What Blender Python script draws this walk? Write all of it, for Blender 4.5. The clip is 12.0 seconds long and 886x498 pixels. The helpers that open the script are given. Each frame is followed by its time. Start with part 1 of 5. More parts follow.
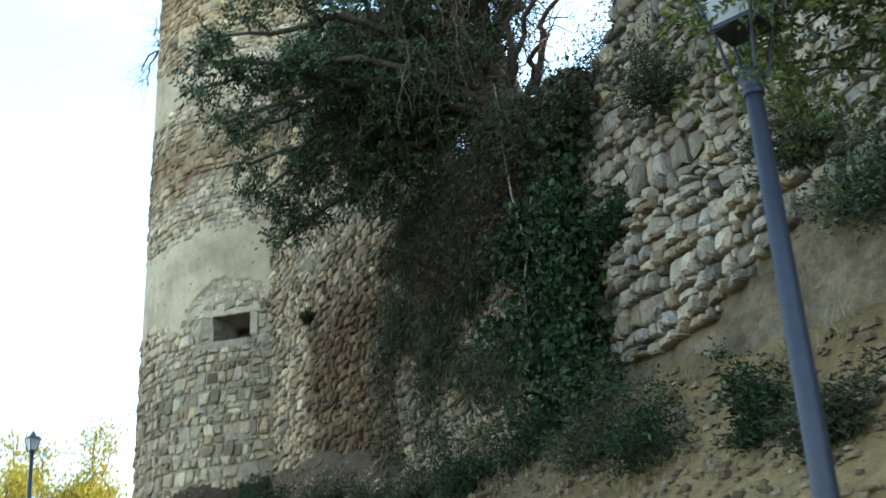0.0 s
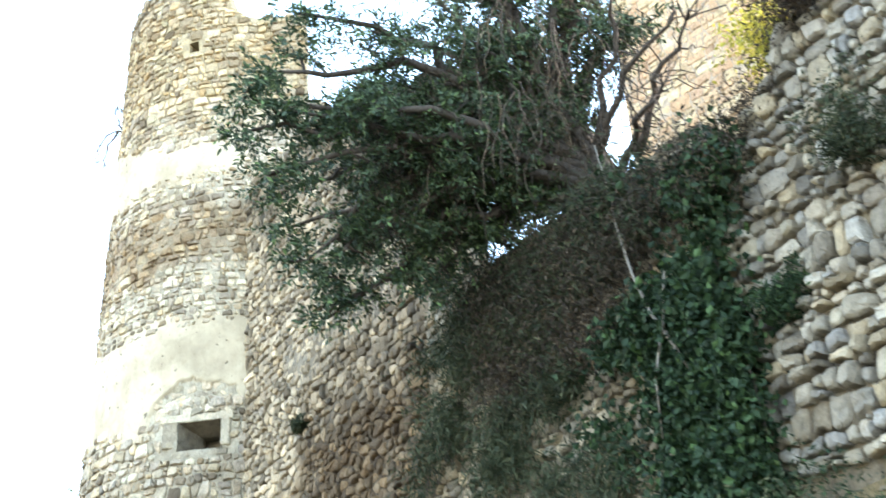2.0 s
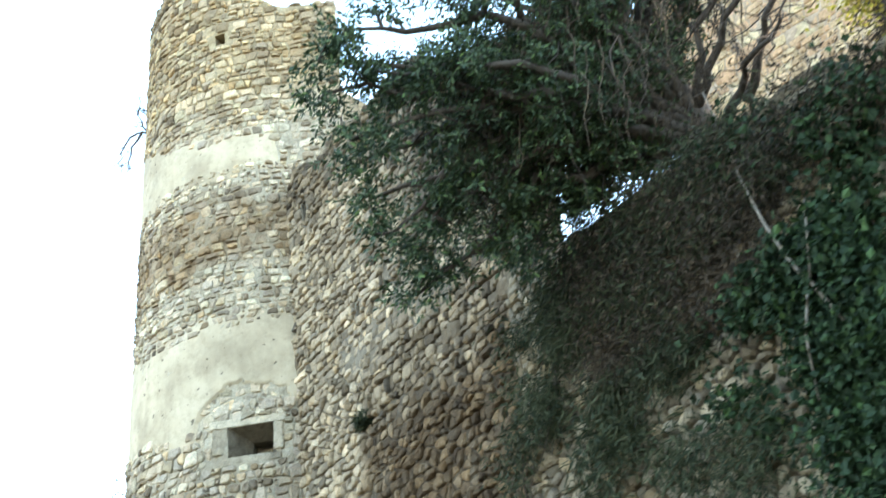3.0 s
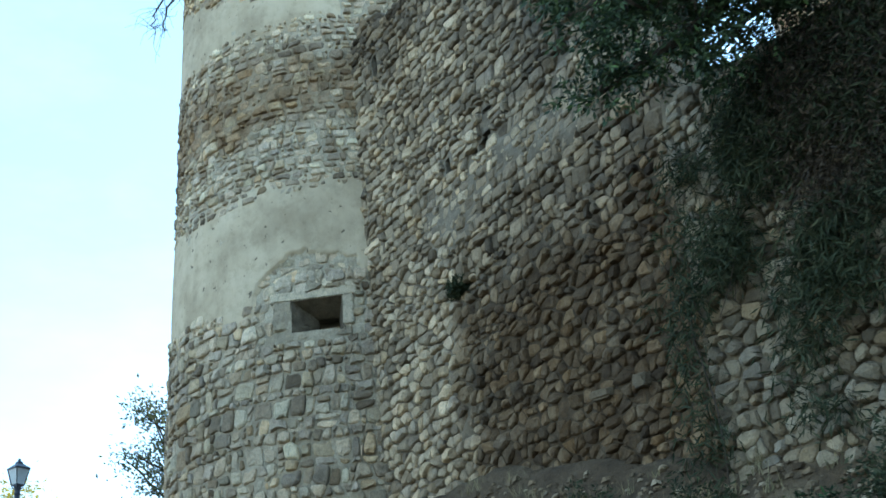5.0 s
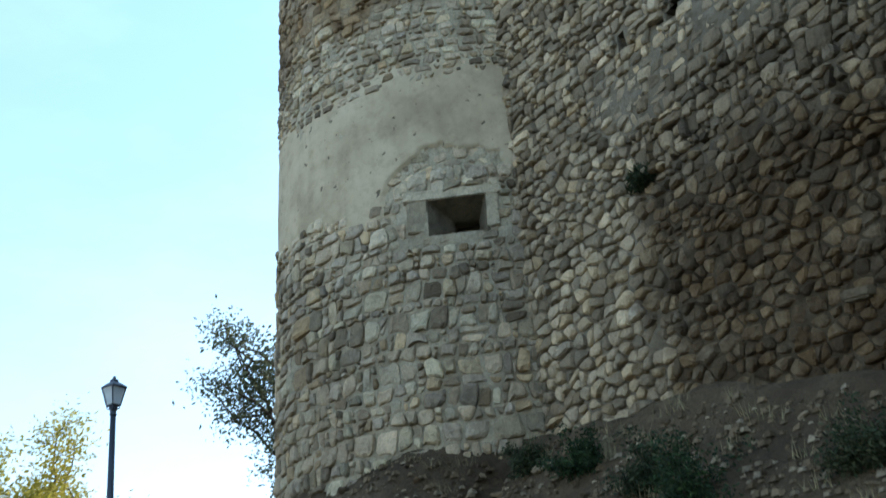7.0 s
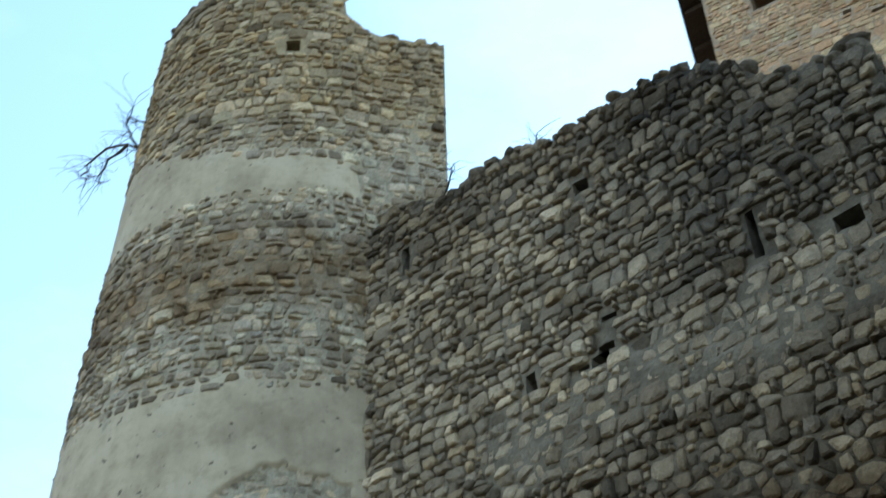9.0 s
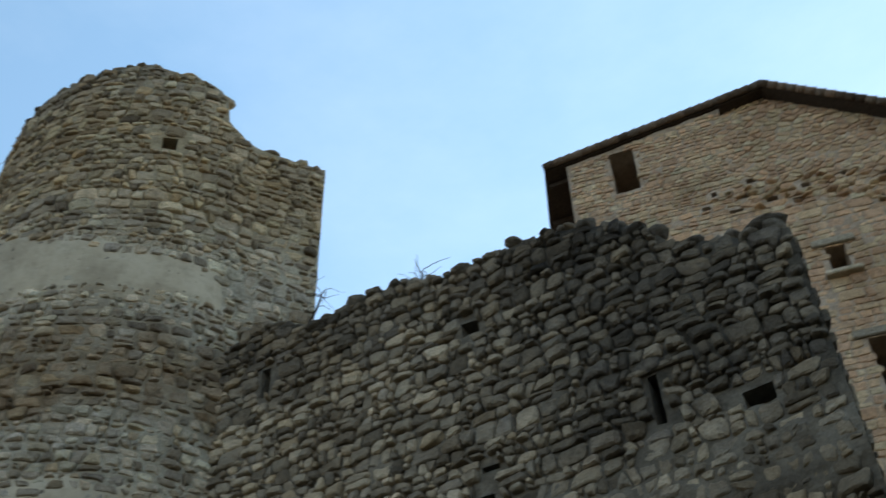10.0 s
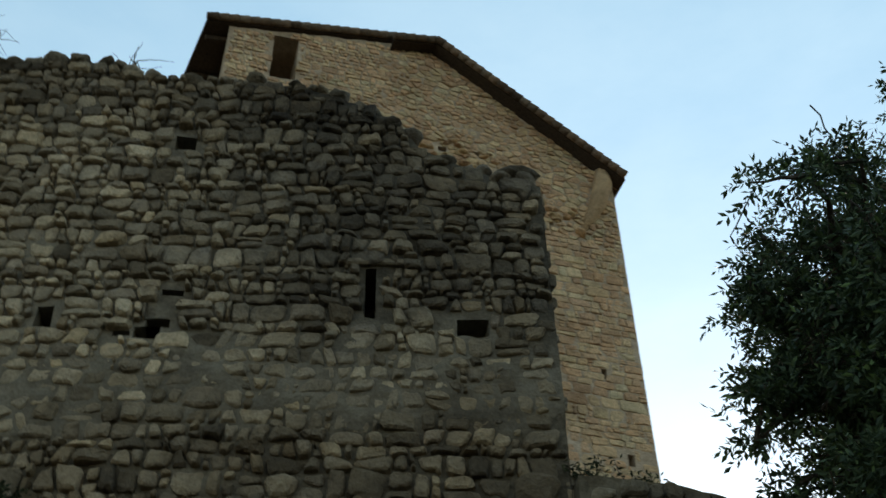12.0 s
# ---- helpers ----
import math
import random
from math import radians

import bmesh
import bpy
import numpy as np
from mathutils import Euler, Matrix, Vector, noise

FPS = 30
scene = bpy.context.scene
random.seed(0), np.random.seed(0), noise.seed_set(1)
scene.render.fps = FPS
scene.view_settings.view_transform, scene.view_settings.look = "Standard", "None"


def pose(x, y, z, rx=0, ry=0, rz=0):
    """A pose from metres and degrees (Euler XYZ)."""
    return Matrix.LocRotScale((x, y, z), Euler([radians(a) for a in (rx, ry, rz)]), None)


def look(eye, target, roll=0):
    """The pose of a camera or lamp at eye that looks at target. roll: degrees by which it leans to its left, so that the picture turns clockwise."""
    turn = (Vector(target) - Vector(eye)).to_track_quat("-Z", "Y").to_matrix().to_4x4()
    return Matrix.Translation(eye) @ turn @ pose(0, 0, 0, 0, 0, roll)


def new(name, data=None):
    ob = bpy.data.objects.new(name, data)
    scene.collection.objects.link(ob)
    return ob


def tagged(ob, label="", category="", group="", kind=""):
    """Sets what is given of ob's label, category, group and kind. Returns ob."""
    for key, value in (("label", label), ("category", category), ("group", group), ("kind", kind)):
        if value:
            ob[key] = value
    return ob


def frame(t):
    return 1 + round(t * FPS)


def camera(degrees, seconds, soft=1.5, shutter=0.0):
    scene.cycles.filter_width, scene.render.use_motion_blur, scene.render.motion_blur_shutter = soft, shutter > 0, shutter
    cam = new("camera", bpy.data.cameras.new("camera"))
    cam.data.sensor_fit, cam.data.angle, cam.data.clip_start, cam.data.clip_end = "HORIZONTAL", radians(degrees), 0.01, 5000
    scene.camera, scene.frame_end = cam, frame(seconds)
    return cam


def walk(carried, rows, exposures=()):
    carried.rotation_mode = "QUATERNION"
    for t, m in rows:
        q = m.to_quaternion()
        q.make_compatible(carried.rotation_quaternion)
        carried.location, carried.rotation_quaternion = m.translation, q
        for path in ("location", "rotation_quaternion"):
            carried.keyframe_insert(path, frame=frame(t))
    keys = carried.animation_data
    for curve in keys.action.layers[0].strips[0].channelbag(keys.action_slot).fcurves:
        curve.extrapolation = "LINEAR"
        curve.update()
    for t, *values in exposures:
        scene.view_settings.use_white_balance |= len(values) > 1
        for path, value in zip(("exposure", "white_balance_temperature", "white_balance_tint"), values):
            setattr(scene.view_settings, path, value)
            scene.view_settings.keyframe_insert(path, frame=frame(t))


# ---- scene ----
cam = camera(40.6, 12.0, 1.45, 0.42)
PATH = [
    (0, (14.884, -5.832, -2.015), (13.203, -5.034, -1.282), -3.9),
    (0.5, (14.179, -5.912, -1.846), (12.545, -5.064, -1.065), -8.8),
    (1, (13.403, -5.977, -1.694), (11.831, -5.075, -0.849), -6.5),
    (1.5, (12.839, -6.15, -1.59), (11.299, -5.2, -0.739), -7.9),
    (2, (12.169, -6.45, -1.543), (10.655, -5.528, -0.616), -3.7),
    (2.5, (11.587, -6.65, -1.484), (10.109, -5.717, -0.512), -4.6),
    (3, (10.917, -6.755, -1.405), (9.414, -5.83, -0.463), -6.4),
    (3.5, (10.155, -6.714, -1.635), (8.633, -5.806, -0.708), -6.6),
    (3.6, (10.02, -6.706, -1.654), (8.499, -5.806, -0.718), -6.7),
    (3.7, (9.888, -6.722, -1.65), (8.364, -5.824, -0.716), -6.4),
    (5.3, (7.974, -7.201, -1.312), (6.458, -6.19, -0.487), -4.0),
    (5.5, (7.727, -7.271, -1.267), (6.222, -6.255, -0.428), -2.1),
    (6, (7.01, -7.401, -1.227), (5.495, -6.391, -0.4), -4.4),
    (6.5, (6.383, -7.464, -1.083), (4.833, -6.459, -0.317), -4.3),
    (6.7, (6.166, -7.478, -1.065), (4.57, -6.526, -0.326), -4.5),
    (8.3, (4.122, -7.42, -0.656), (2.89, -6.356, 0.505), 0.5),
    (8.5, (3.858, -7.446, -0.637), (2.674, -6.373, 0.565), 1.9),
    (9, (3.12, -7.378, -0.605), (2.112, -6.26, 0.711), -1.2),
    (9.5, (2.618, -7.305, -0.431), (1.77, -6.185, 0.993), -3.1),
    (10, (2.069, -7.276, -0.31), (1.433, -6.115, 1.189), -2.1),
    (10.5, (1.542, -7.229, -0.175), (1.081, -6.013, 1.345), -5.7),
    (11, (1.049, -7.324, -0.157), (0.743, -6.056, 1.36), -0.2),
    (11.5, (0.554, -7.192, -0.118), (0.488, -5.794, 1.311), -1.3),
    (12, (0.011, -7.157, -0.109), (0.128, -5.701, 1.257), -1.4),
]
EXPO = [(0, 1.58, 6950, 14), (0.5, 2.4, 7100, 18), (1, 2.8, 7000, 19), (1.5, 3.0, 7000, 21), (2, 2.9, 7000, 21), (2.5, 2.85, 7000, 21), (3.0, 2.48, 6900, 16), (3.6, 2.13, 6700, 13), (5.3, 1.28, 6000, 9), (6.0, 1.28, 6000, 9), (6.5, 0.83, 6350, 13), (8.3, 0.83, 6500, 15), (9.5, 0.93, 6600, 16), (10.0, 0.08, 6650, 18), (10.5, -0.25, 6950, 14), (11.2, -0.32, 7500, 12), (12, -0.22, 7600, 10)]
walk(cam, [(t, look(eye, target, roll)) for t, eye, target, roll in PATH], EXPO)


# ---- world and sun ----
SUN_AZ, SUN_EL = 17.0, 23.0  # azimuth from +y towards +x, the sun stands behind the castle
world = bpy.data.worlds.new("world")
scene.world = world
world.use_nodes = True
wn = world.node_tree
sky = wn.nodes.new("ShaderNodeTexSky")
sky.sky_type = "NISHITA"
sky.sun_disc = False
sky.sun_elevation = radians(SUN_EL)
sky.sun_rotation = radians(SUN_AZ)
sky.air_density, sky.dust_density, sky.ozone_density = 1.0, 0.25, 0.7
wn.links.new(sky.outputs[0], wn.nodes["Background"].inputs[0])
wn.nodes["Background"].inputs[1].default_value = 0.19
# a veil of thin high cloud over the blue
veil = wn.nodes.new("ShaderNodeBackground")
coord, mapping, wisp, tone = (wn.nodes.new(k) for k in ("ShaderNodeTexCoord", "ShaderNodeMapping", "ShaderNodeTexNoise", "ShaderNodeValToRGB"))
mapping.inputs["Scale"].default_value = (1.0, 1.0, 2.6)
wisp.inputs["Scale"].default_value, wisp.inputs["Detail"].default_value, wisp.inputs["Roughness"].default_value = 2.4, 7.0, 0.62
tone.color_ramp.elements[0].position, tone.color_ramp.elements[0].color = 0.40, (0.26, 0.59, 0.81, 1)
tone.color_ramp.elements[1].position, tone.color_ramp.elements[1].color = 0.75, (0.48, 0.80, 0.97, 1)
wn.links.new(coord.outputs["Generated"], mapping.inputs["Vector"])
wn.links.new(mapping.outputs[0], wisp.inputs["Vector"])
wn.links.new(wisp.outputs["Fac"], tone.inputs["Fac"])
wn.links.new(tone.outputs[0], veil.inputs[0])
# the haze is brighter towards the sun and thinner away from it
glow, shine = wn.nodes.new("ShaderNodeVectorMath"), wn.nodes.new("ShaderNodeMapRange")
glow.operation = "DOT_PRODUCT"
glow.inputs[1].default_value = (math.sin(radians(SUN_AZ)) * math.cos(radians(SUN_EL)), math.cos(radians(SUN_AZ)) * math.cos(radians(SUN_EL)), math.sin(radians(SUN_EL)))
shine.inputs[1].default_value, shine.inputs[2].default_value, shine.inputs[3].default_value, shine.inputs[4].default_value = -0.2, 0.9, 0.26, 0.70
wn.links.new(coord.outputs["Generated"], glow.inputs[0])
wn.links.new(glow.outputs["Value"], shine.inputs[0])
wn.links.new(shine.outputs[0], veil.inputs[1])
both = wn.nodes.new("ShaderNodeAddShader")
wn.links.new(wn.nodes["Background"].outputs[0], both.inputs[0])
wn.links.new(veil.outputs[0], both.inputs[1])
wn.links.new(both.outputs[0], wn.nodes["World Output"].inputs[0])
sun_data = bpy.data.lights.new("sun", "SUN")
sun_data.energy, sun_data.angle, sun_data.color = 3.0, radians(0.6), (1.0, 0.93, 0.82)
sun = new("sun", sun_data)
sun_way = Vector((math.sin(radians(SUN_AZ)) * math.cos(radians(SUN_EL)), math.cos(radians(SUN_AZ)) * math.cos(radians(SUN_EL)), math.sin(radians(SUN_EL))))
sun.matrix_world = look(sun_way * 60, (0, 0, 0))


# ---- materials ----
class Mat:
    """A small builder of node materials."""

    def __init__(self, name, rough=0.9, metal=0.0):
        self.m = bpy.data.materials.new(name)
        self.m.use_nodes = True
        self.t = self.m.node_tree
        self.b = self.t.nodes["Principled BSDF"]
        self.b.inputs["Roughness"].default_value = rough
        self.b.inputs["Metallic"].default_value = metal
        self.b.inputs["Specular IOR Level"].default_value = 0.25
        self.pos = self.n("ShaderNodeNewGeometry")

    def n(self, kind, **kw):
        node = self.t.nodes.new(kind)
        for k, v in kw.items():
            node.inputs[k].default_value = v
        return node

    def link(self, a, b):
        self.t.links.new(a, b)

    def noise(self, scale, detail=5.0, rough=0.6, stretch=None, dist=0.0):
        node = self.n("ShaderNodeTexNoise", Scale=scale, Detail=detail, Roughness=rough, Distortion=dist)
        vec = self.pos.outputs["Position"]
        if stretch:
            mp = self.n("ShaderNodeMapping")
            mp.inputs["Scale"].default_value = stretch
            self.link(vec, mp.inputs["Vector"])
            vec = mp.outputs[0]
        self.link(vec, node.inputs["Vector"])
        return node.outputs["Fac"]

    def ramp(self, fac, stops, constant=False):
        node = self.n("ShaderNodeValToRGB")
        cr = node.color_ramp
        if constant:
            cr.interpolation = "CONSTANT"
        while len(cr.elements) < len(stops):
            cr.elements.new(0.5)
        for e, (p, c) in zip(cr.elements, stops):
            e.position = p
            e.color = (*c, 1) if len(c) == 3 else (c[0], c[0], c[0], 1)
        self.link(fac, node.inputs["Fac"])
        return node.outputs["Color"]

    def mix(self, fac, a, b, mode="MIX"):
        node = self.t.nodes.new("ShaderNodeMix")
        node.data_type, node.blend_type = "RGBA", mode
        for s, v in ((0, fac), (6, a), (7, b)):
            if isinstance(v, (int, float)):
                node.inputs[s].default_value = v
            elif isinstance(v, tuple):
                node.inputs[s].default_value = (*v, 1)
            else:
                self.link(v, node.inputs[s])
        return node.outputs[2]

    def math(self, op, a, b=0.0, clamp=False):
        node = self.t.nodes.new("ShaderNodeMath")
        node.operation, node.use_clamp = op, clamp
        for s, v in ((0, a), (1, b)):
            if isinstance(v, (int, float)):
                node.inputs[s].default_value = v
            else:
                self.link(v, node.inputs[s])
        return node.outputs[0]

    def rand(self):
        """One number a piece: of the object where it stands alone, of the island where pieces are joined."""
        oi = self.n("ShaderNodeObjectInfo")
        return self.math("FRACT", self.math("ADD", oi.outputs["Random"], self.pos.outputs["Random Per Island"]))

    def axis(self, k):
        sep = self.n("ShaderNodeSeparateXYZ")
        self.link(self.pos.outputs["Position"], sep.inputs[0])
        return sep.outputs[k]

    def band(self, v, a, b):
        node = self.n("ShaderNodeMapRange")
        node.inputs[1].default_value, node.inputs[2].default_value = a, b
        self.link(v, node.inputs[0])
        return node.outputs[0]

    def done(self, color, bumps=()):
        if isinstance(color, tuple):
            self.b.inputs["Base Color"].default_value = (*color, 1)
        else:
            self.link(color, self.b.inputs["Base Color"])
        last = None
        for height, strength, dist in bumps:
            bn = self.n("ShaderNodeBump", Strength=strength, Distance=dist)
            self.link(height, bn.inputs["Height"])
            if last:
                self.link(last, bn.inputs["Normal"])
            last = bn.outputs[0]
        if last:
            self.link(last, self.b.inputs["Normal"])
        return self.m


def tint_bands(m, col, tints, wob, big):
    """Bands of tint over a wall: lichen, staining, and darker low courses."""
    for z0, z1, soft, tint, amount, *side in tints:
        zz = m.math("ADD", m.axis(2), m.math("MULTIPLY", m.math("SUBTRACT", wob, 0.5), 2.2))
        f = m.math("MULTIPLY", m.band(zz, z0, z0 + soft), m.band(zz, z1, z1 - soft))
        if side:
            xx = m.math("ADD", m.axis(0), m.math("MULTIPLY", m.math("SUBTRACT", big, 0.5), 3.0))
            f = m.math("MULTIPLY", f, m.band(xx, side[0], side[1]))
        f = m.math("MULTIPLY", f, m.ramp(m.noise(2.6, 6, 0.7), [(0.28, (0.45,)), (0.55, (1.0,))]))
        col = m.mix(m.math("MULTIPLY", f, amount), col, tint, "MULTIPLY")
    return col


def stone_mat(name, stops, tints=(), own_tone=1.0):
    """Weathered stone: one tone a stone, grain and blotches over it, then tinted bands (z low, z high, soft, colour,
    amount).
    """
    m = Mat(name, 0.92)
    tone = m.ramp(m.rand(), stops)
    own = m.math("FRACT", m.math("MULTIPLY", m.rand(), 37.3))
    col = m.mix(own_tone, tone, m.ramp(own, [(0.0, (0.50, 0.48, 0.45)), (0.3, (0.86, 0.85, 0.83)), (0.7, (1.05, 1.04, 1.01)), (1.0, (1.32, 1.30, 1.26))]), "MULTIPLY")
    blot = m.noise(5.0, 6, 0.65)
    grain = m.noise(48.0, 4, 0.7)
    col = m.mix(0.75, col, m.ramp(blot, [(0.25, (0.42, 0.40, 0.37)), (0.5, (0.92, 0.9, 0.88)), (0.75, (1.12, 1.09, 1.02))]), "MULTIPLY")
    col = m.mix(0.5, col, m.ramp(grain, [(0.3, (0.55, 0.54, 0.52)), (0.55, (1.0, 1.0, 1.0)), (0.8, (1.2, 1.17, 1.1))]), "MULTIPLY")
    wob = m.noise(0.9, 5, 0.6)
    big = m.noise(0.8, 6, 0.6)
    col = m.mix(0.8, col, m.ramp(big, [(0.3, (0.66, 0.60, 0.52)), (0.5, (0.98, 0.96, 0.93)), (0.7, (1.16, 1.13, 1.08))]), "MULTIPLY")
    col = tint_bands(m, col, tints, wob, big)
    chip = m.noise(17.0, 6, 0.7)
    col = m.mix(0.6, col, m.ramp(chip, [(0.3, (0.5, 0.48, 0.45)), (0.48, (0.95, 0.94, 0.92)), (0.7, (1.15, 1.13, 1.1))]), "MULTIPLY")
    return m.done(col, [(blot, 0.6, 0.05), (chip, 1.0, 0.055), (grain, 0.7, 0.012)])


def mortar_mat(name, a, b, c, tints=()):
    """Lime mortar with sand and pits, weathered like the stones that it holds."""
    m = Mat(name, 0.97)
    n1, n2 = m.noise(2.2, 7, 0.65), m.noise(40.0, 5, 0.7)
    col = m.ramp(n1, [(0.3, a), (0.5, b), (0.7, c)])
    col = m.mix(0.6, col, m.ramp(n2, [(0.3, (0.5, 0.5, 0.5)), (0.6, (1.05, 1.05, 1.05))]), "MULTIPLY")
    mid = m.noise(9.0, 6, 0.7)
    col = m.mix(0.6, col, m.ramp(mid, [(0.3, (0.55, 0.53, 0.5)), (0.55, (1.0, 1.0, 1.0)), (0.75, (1.15, 1.13, 1.1))]), "MULTIPLY")
    col = tint_bands(m, col, tints, m.noise(0.9, 5, 0.6), m.noise(0.8, 6, 0.6))
    return m.done(col, [(m.noise(14.0, 6, 0.7), 0.9, 0.04), (n2, 0.6, 0.01)])


CREAM = [(0.0, (0.25, 0.21, 0.155)), (0.12, (0.462, 0.404, 0.306)), (0.3, (0.567, 0.483, 0.36)), (0.45, (0.42, 0.374, 0.306)), (0.6, (0.609, 0.532, 0.405)), (0.74, (0.493, 0.384, 0.243)), (0.86, (0.462, 0.424, 0.36)), (1.0, (0.588, 0.502, 0.369))]
GREY = [(0.0, (0.201, 0.173, 0.133)), (0.2, (0.475, 0.413, 0.32)), (0.4, (0.325, 0.29, 0.237)), (0.55, (0.593, 0.506, 0.377)), (0.7, (0.375, 0.341, 0.294)), (0.82, (0.45, 0.365, 0.25)), (0.92, (0.616, 0.539, 0.421)), (1.0, (0.414, 0.353, 0.277))]
WARM = [(0.0, (0.45, 0.32, 0.20)), (0.2, (0.535, 0.374, 0.225)), (0.45, (0.636, 0.456, 0.281)), (0.65, (0.495, 0.355, 0.229)), (0.82, (0.56, 0.41, 0.25)), (1.0, (0.657, 0.497, 0.328))]

T_TINT = [(0.0, 5.3, 1.0, (0.72, 0.71, 0.70), 0.8), (7.5, 9.3, 0.6, (0.44, 0.33, 0.215), 0.85), (10.2, 14.6, 1.2, (0.90, 0.77, 0.56), 0.75), (13.5, 16.0, 0.9, (0.45, 0.43, 0.40), 0.8)]
# curtain bands: dark crest, dark right part, darker below 5.4, browner below 4.25
C_TINT = [(7.7, 14.0, 1.0, (0.36, 0.34, 0.32), 0.92), (5.2, 14.0, 0.9, (0.30, 0.30, 0.305), 0.92, -2.2, -0.4), (-2.0, 5.4, 0.7, (0.50, 0.47, 0.44), 0.9, -2.9, -2.0), (-2.0, 4.25, 0.6, (0.43, 0.345, 0.245), 0.92, -2.8, -2.0)]
M_TOWER = stone_mat("tower_stone", [(p, (min(0.78, 1.38 * q[0]), min(0.72, 1.32 * q[1]), 1.29 * q[2])) for p, q in CREAM], T_TINT)
M_CURTAIN = stone_mat("curtain_stone", [(p, (1.24 * q[0], 1.16 * q[1], 1.06 * q[2])) for p, q in GREY], C_TINT)
M_RETAIN = stone_mat("retaining_stone", CREAM, [(-2.0, 6.0, 0.5, (0.60, 0.58, 0.55), 0.85)])
M_SIDE = stone_mat("side_stone", [(0.0, (0.288, 0.256, 0.208)), (0.15, (0.480, 0.440, 0.368)), (0.35, (0.544, 0.480, 0.368)), (0.5, (0.400, 0.384, 0.352)), (0.65, (0.512, 0.464, 0.384)), (0.8, (0.496, 0.400, 0.264)), (0.92, (0.336, 0.328, 0.320)), (1.0, (0.528, 0.480, 0.400))])
M_CREST = stone_mat("crest_stone", GREY, [(5.0, 12.0, 0.5, (0.42, 0.40, 0.39), 0.95)])
M_HALL = stone_mat("hall_stone", [(p, (min(0.78, 1.45 * q[0]), 1.30 * q[1], 1.28 * q[2])) for p, q in WARM], (), 0.4)
M_BANK = stone_mat("bank_stone", [(0.0, (0.15, 0.105, 0.065)), (0.6, (0.26, 0.195, 0.125)), (1.0, (0.42, 0.35, 0.26))])
M_CUT = stone_mat("cut_stone", [(0.0, (0.56, 0.48, 0.36)), (1.0, (0.64, 0.56, 0.43))])
M_MORTAR_T = mortar_mat("tower_mortar", (0.38, 0.315, 0.22), (0.50, 0.42, 0.295), (0.61, 0.515, 0.37), T_TINT)
M_MORTAR_C = mortar_mat("curtain_mortar", (0.155, 0.125, 0.088), (0.245, 0.2, 0.14), (0.35, 0.292, 0.21), C_TINT)
M_MORTAR_R = mortar_mat("retaining_mortar", (0.10, 0.078, 0.048), (0.18, 0.14, 0.09), (0.30, 0.235, 0.145))
M_MORTAR_H = mortar_mat("hall_mortar", (0.40, 0.285, 0.185), (0.53, 0.39, 0.265), (0.63, 0.48, 0.34))


def plaster_mat():
    m = Mat("lime_plaster", 0.95)
    n1, n2, n3 = m.noise(0.9, 7, 0.6), m.noise(6.0, 7, 0.7), m.noise(60.0, 4, 0.7)
    streak = m.noise(2.0, 5, 0.6, stretch=(3.0, 3.0, 0.25))
    col = m.ramp(n1, [(0.3, (0.33, 0.26, 0.17)), (0.5, (0.50, 0.405, 0.275)), (0.7, (0.58, 0.485, 0.345))])
    col = m.mix(0.55, col, m.ramp(n2, [(0.3, (0.62, 0.59, 0.52)), (0.5, (1.0, 0.98, 0.95)), (0.7, (1.06, 1.05, 1.0))]), "MULTIPLY")
    pit = m.ramp(m.noise(11.0, 2, 0.4), [(0.26, (0.35,)), (0.31, (1.0,))])
    col = m.mix(1.0, col, pit, "MULTIPLY")
    col = m.mix(0.22, col, m.ramp(streak, [(0.35, (0.72, 0.70, 0.66)), (0.6, (1.02, 1.02, 1.0))]), "MULTIPLY")
    return m.done(col, [(pit, 0.6, 0.02), (n2, 0.5, 0.03), (n3, 0.3, 0.005)])


def earth_mat():
    m = Mat("earth", 0.98)
    n1, n2, n3 = m.noise(0.7, 7, 0.65), m.noise(9.0, 7, 0.7), m.noise(55.0, 4, 0.75)
    col = m.ramp(n1, [(0.3, (0.07, 0.048, 0.029)), (0.5, (0.13, 0.09, 0.054)), (0.72, (0.22, 0.16, 0.10))])
    # bare ochre subsoil where the bank has washed away
    col = m.mix(m.band(m.axis(0), 5.6, 7.0), col, m.ramp(n1, [(0.3, (0.15, 0.108, 0.056)), (0.5, (0.31, 0.212, 0.098)), (0.72, (0.45, 0.33, 0.17))]))
    col = m.mix(m.band(m.axis(1), -5.0, -5.8), col, m.ramp(n2, [(0.3, (0.04, 0.042, 0.035)), (0.7, (0.07, 0.068, 0.055))]))
    col = m.mix(0.7, col, m.ramp(n2, [(0.3, (0.5, 0.48, 0.44)), (0.55, (1.0, 0.98, 0.95)), (0.75, (1.3, 1.25, 1.15))]), "MULTIPLY")
    col = m.mix(0.4, col, m.ramp(n3, [(0.35, (0.55, 0.55, 0.52)), (0.65, (1.25, 1.22, 1.15))]), "MULTIPLY")
    return m.done(col, [(n2, 1.0, 0.13), (n3, 0.8, 0.025)])


def leaf_mat(name, stops, rough=0.5, thin=0.14):
    m = Mat(name, rough)
    m.b.inputs["Specular IOR Level"].default_value = 0.22
    col = m.ramp(m.rand(), stops)
    col = m.mix(0.5, col, m.ramp(m.noise(1.3, 3, 0.5), [(0.35, (0.6, 0.65, 0.6)), (0.65, (1.2, 1.15, 1.05))]), "MULTIPLY")
    out = m.t.nodes["Material Output"]
    tr = m.n("ShaderNodeBsdfTranslucent")
    m.link(col, tr.inputs["Color"])
    add = m.n("ShaderNodeMixShader")
    add.inputs[0].default_value = thin
    m.link(m.b.outputs[0], add.inputs[1])
    m.link(tr.outputs[0], add.inputs[2])
    m.link(add.outputs[0], out.inputs[0])
    return m.done(col)


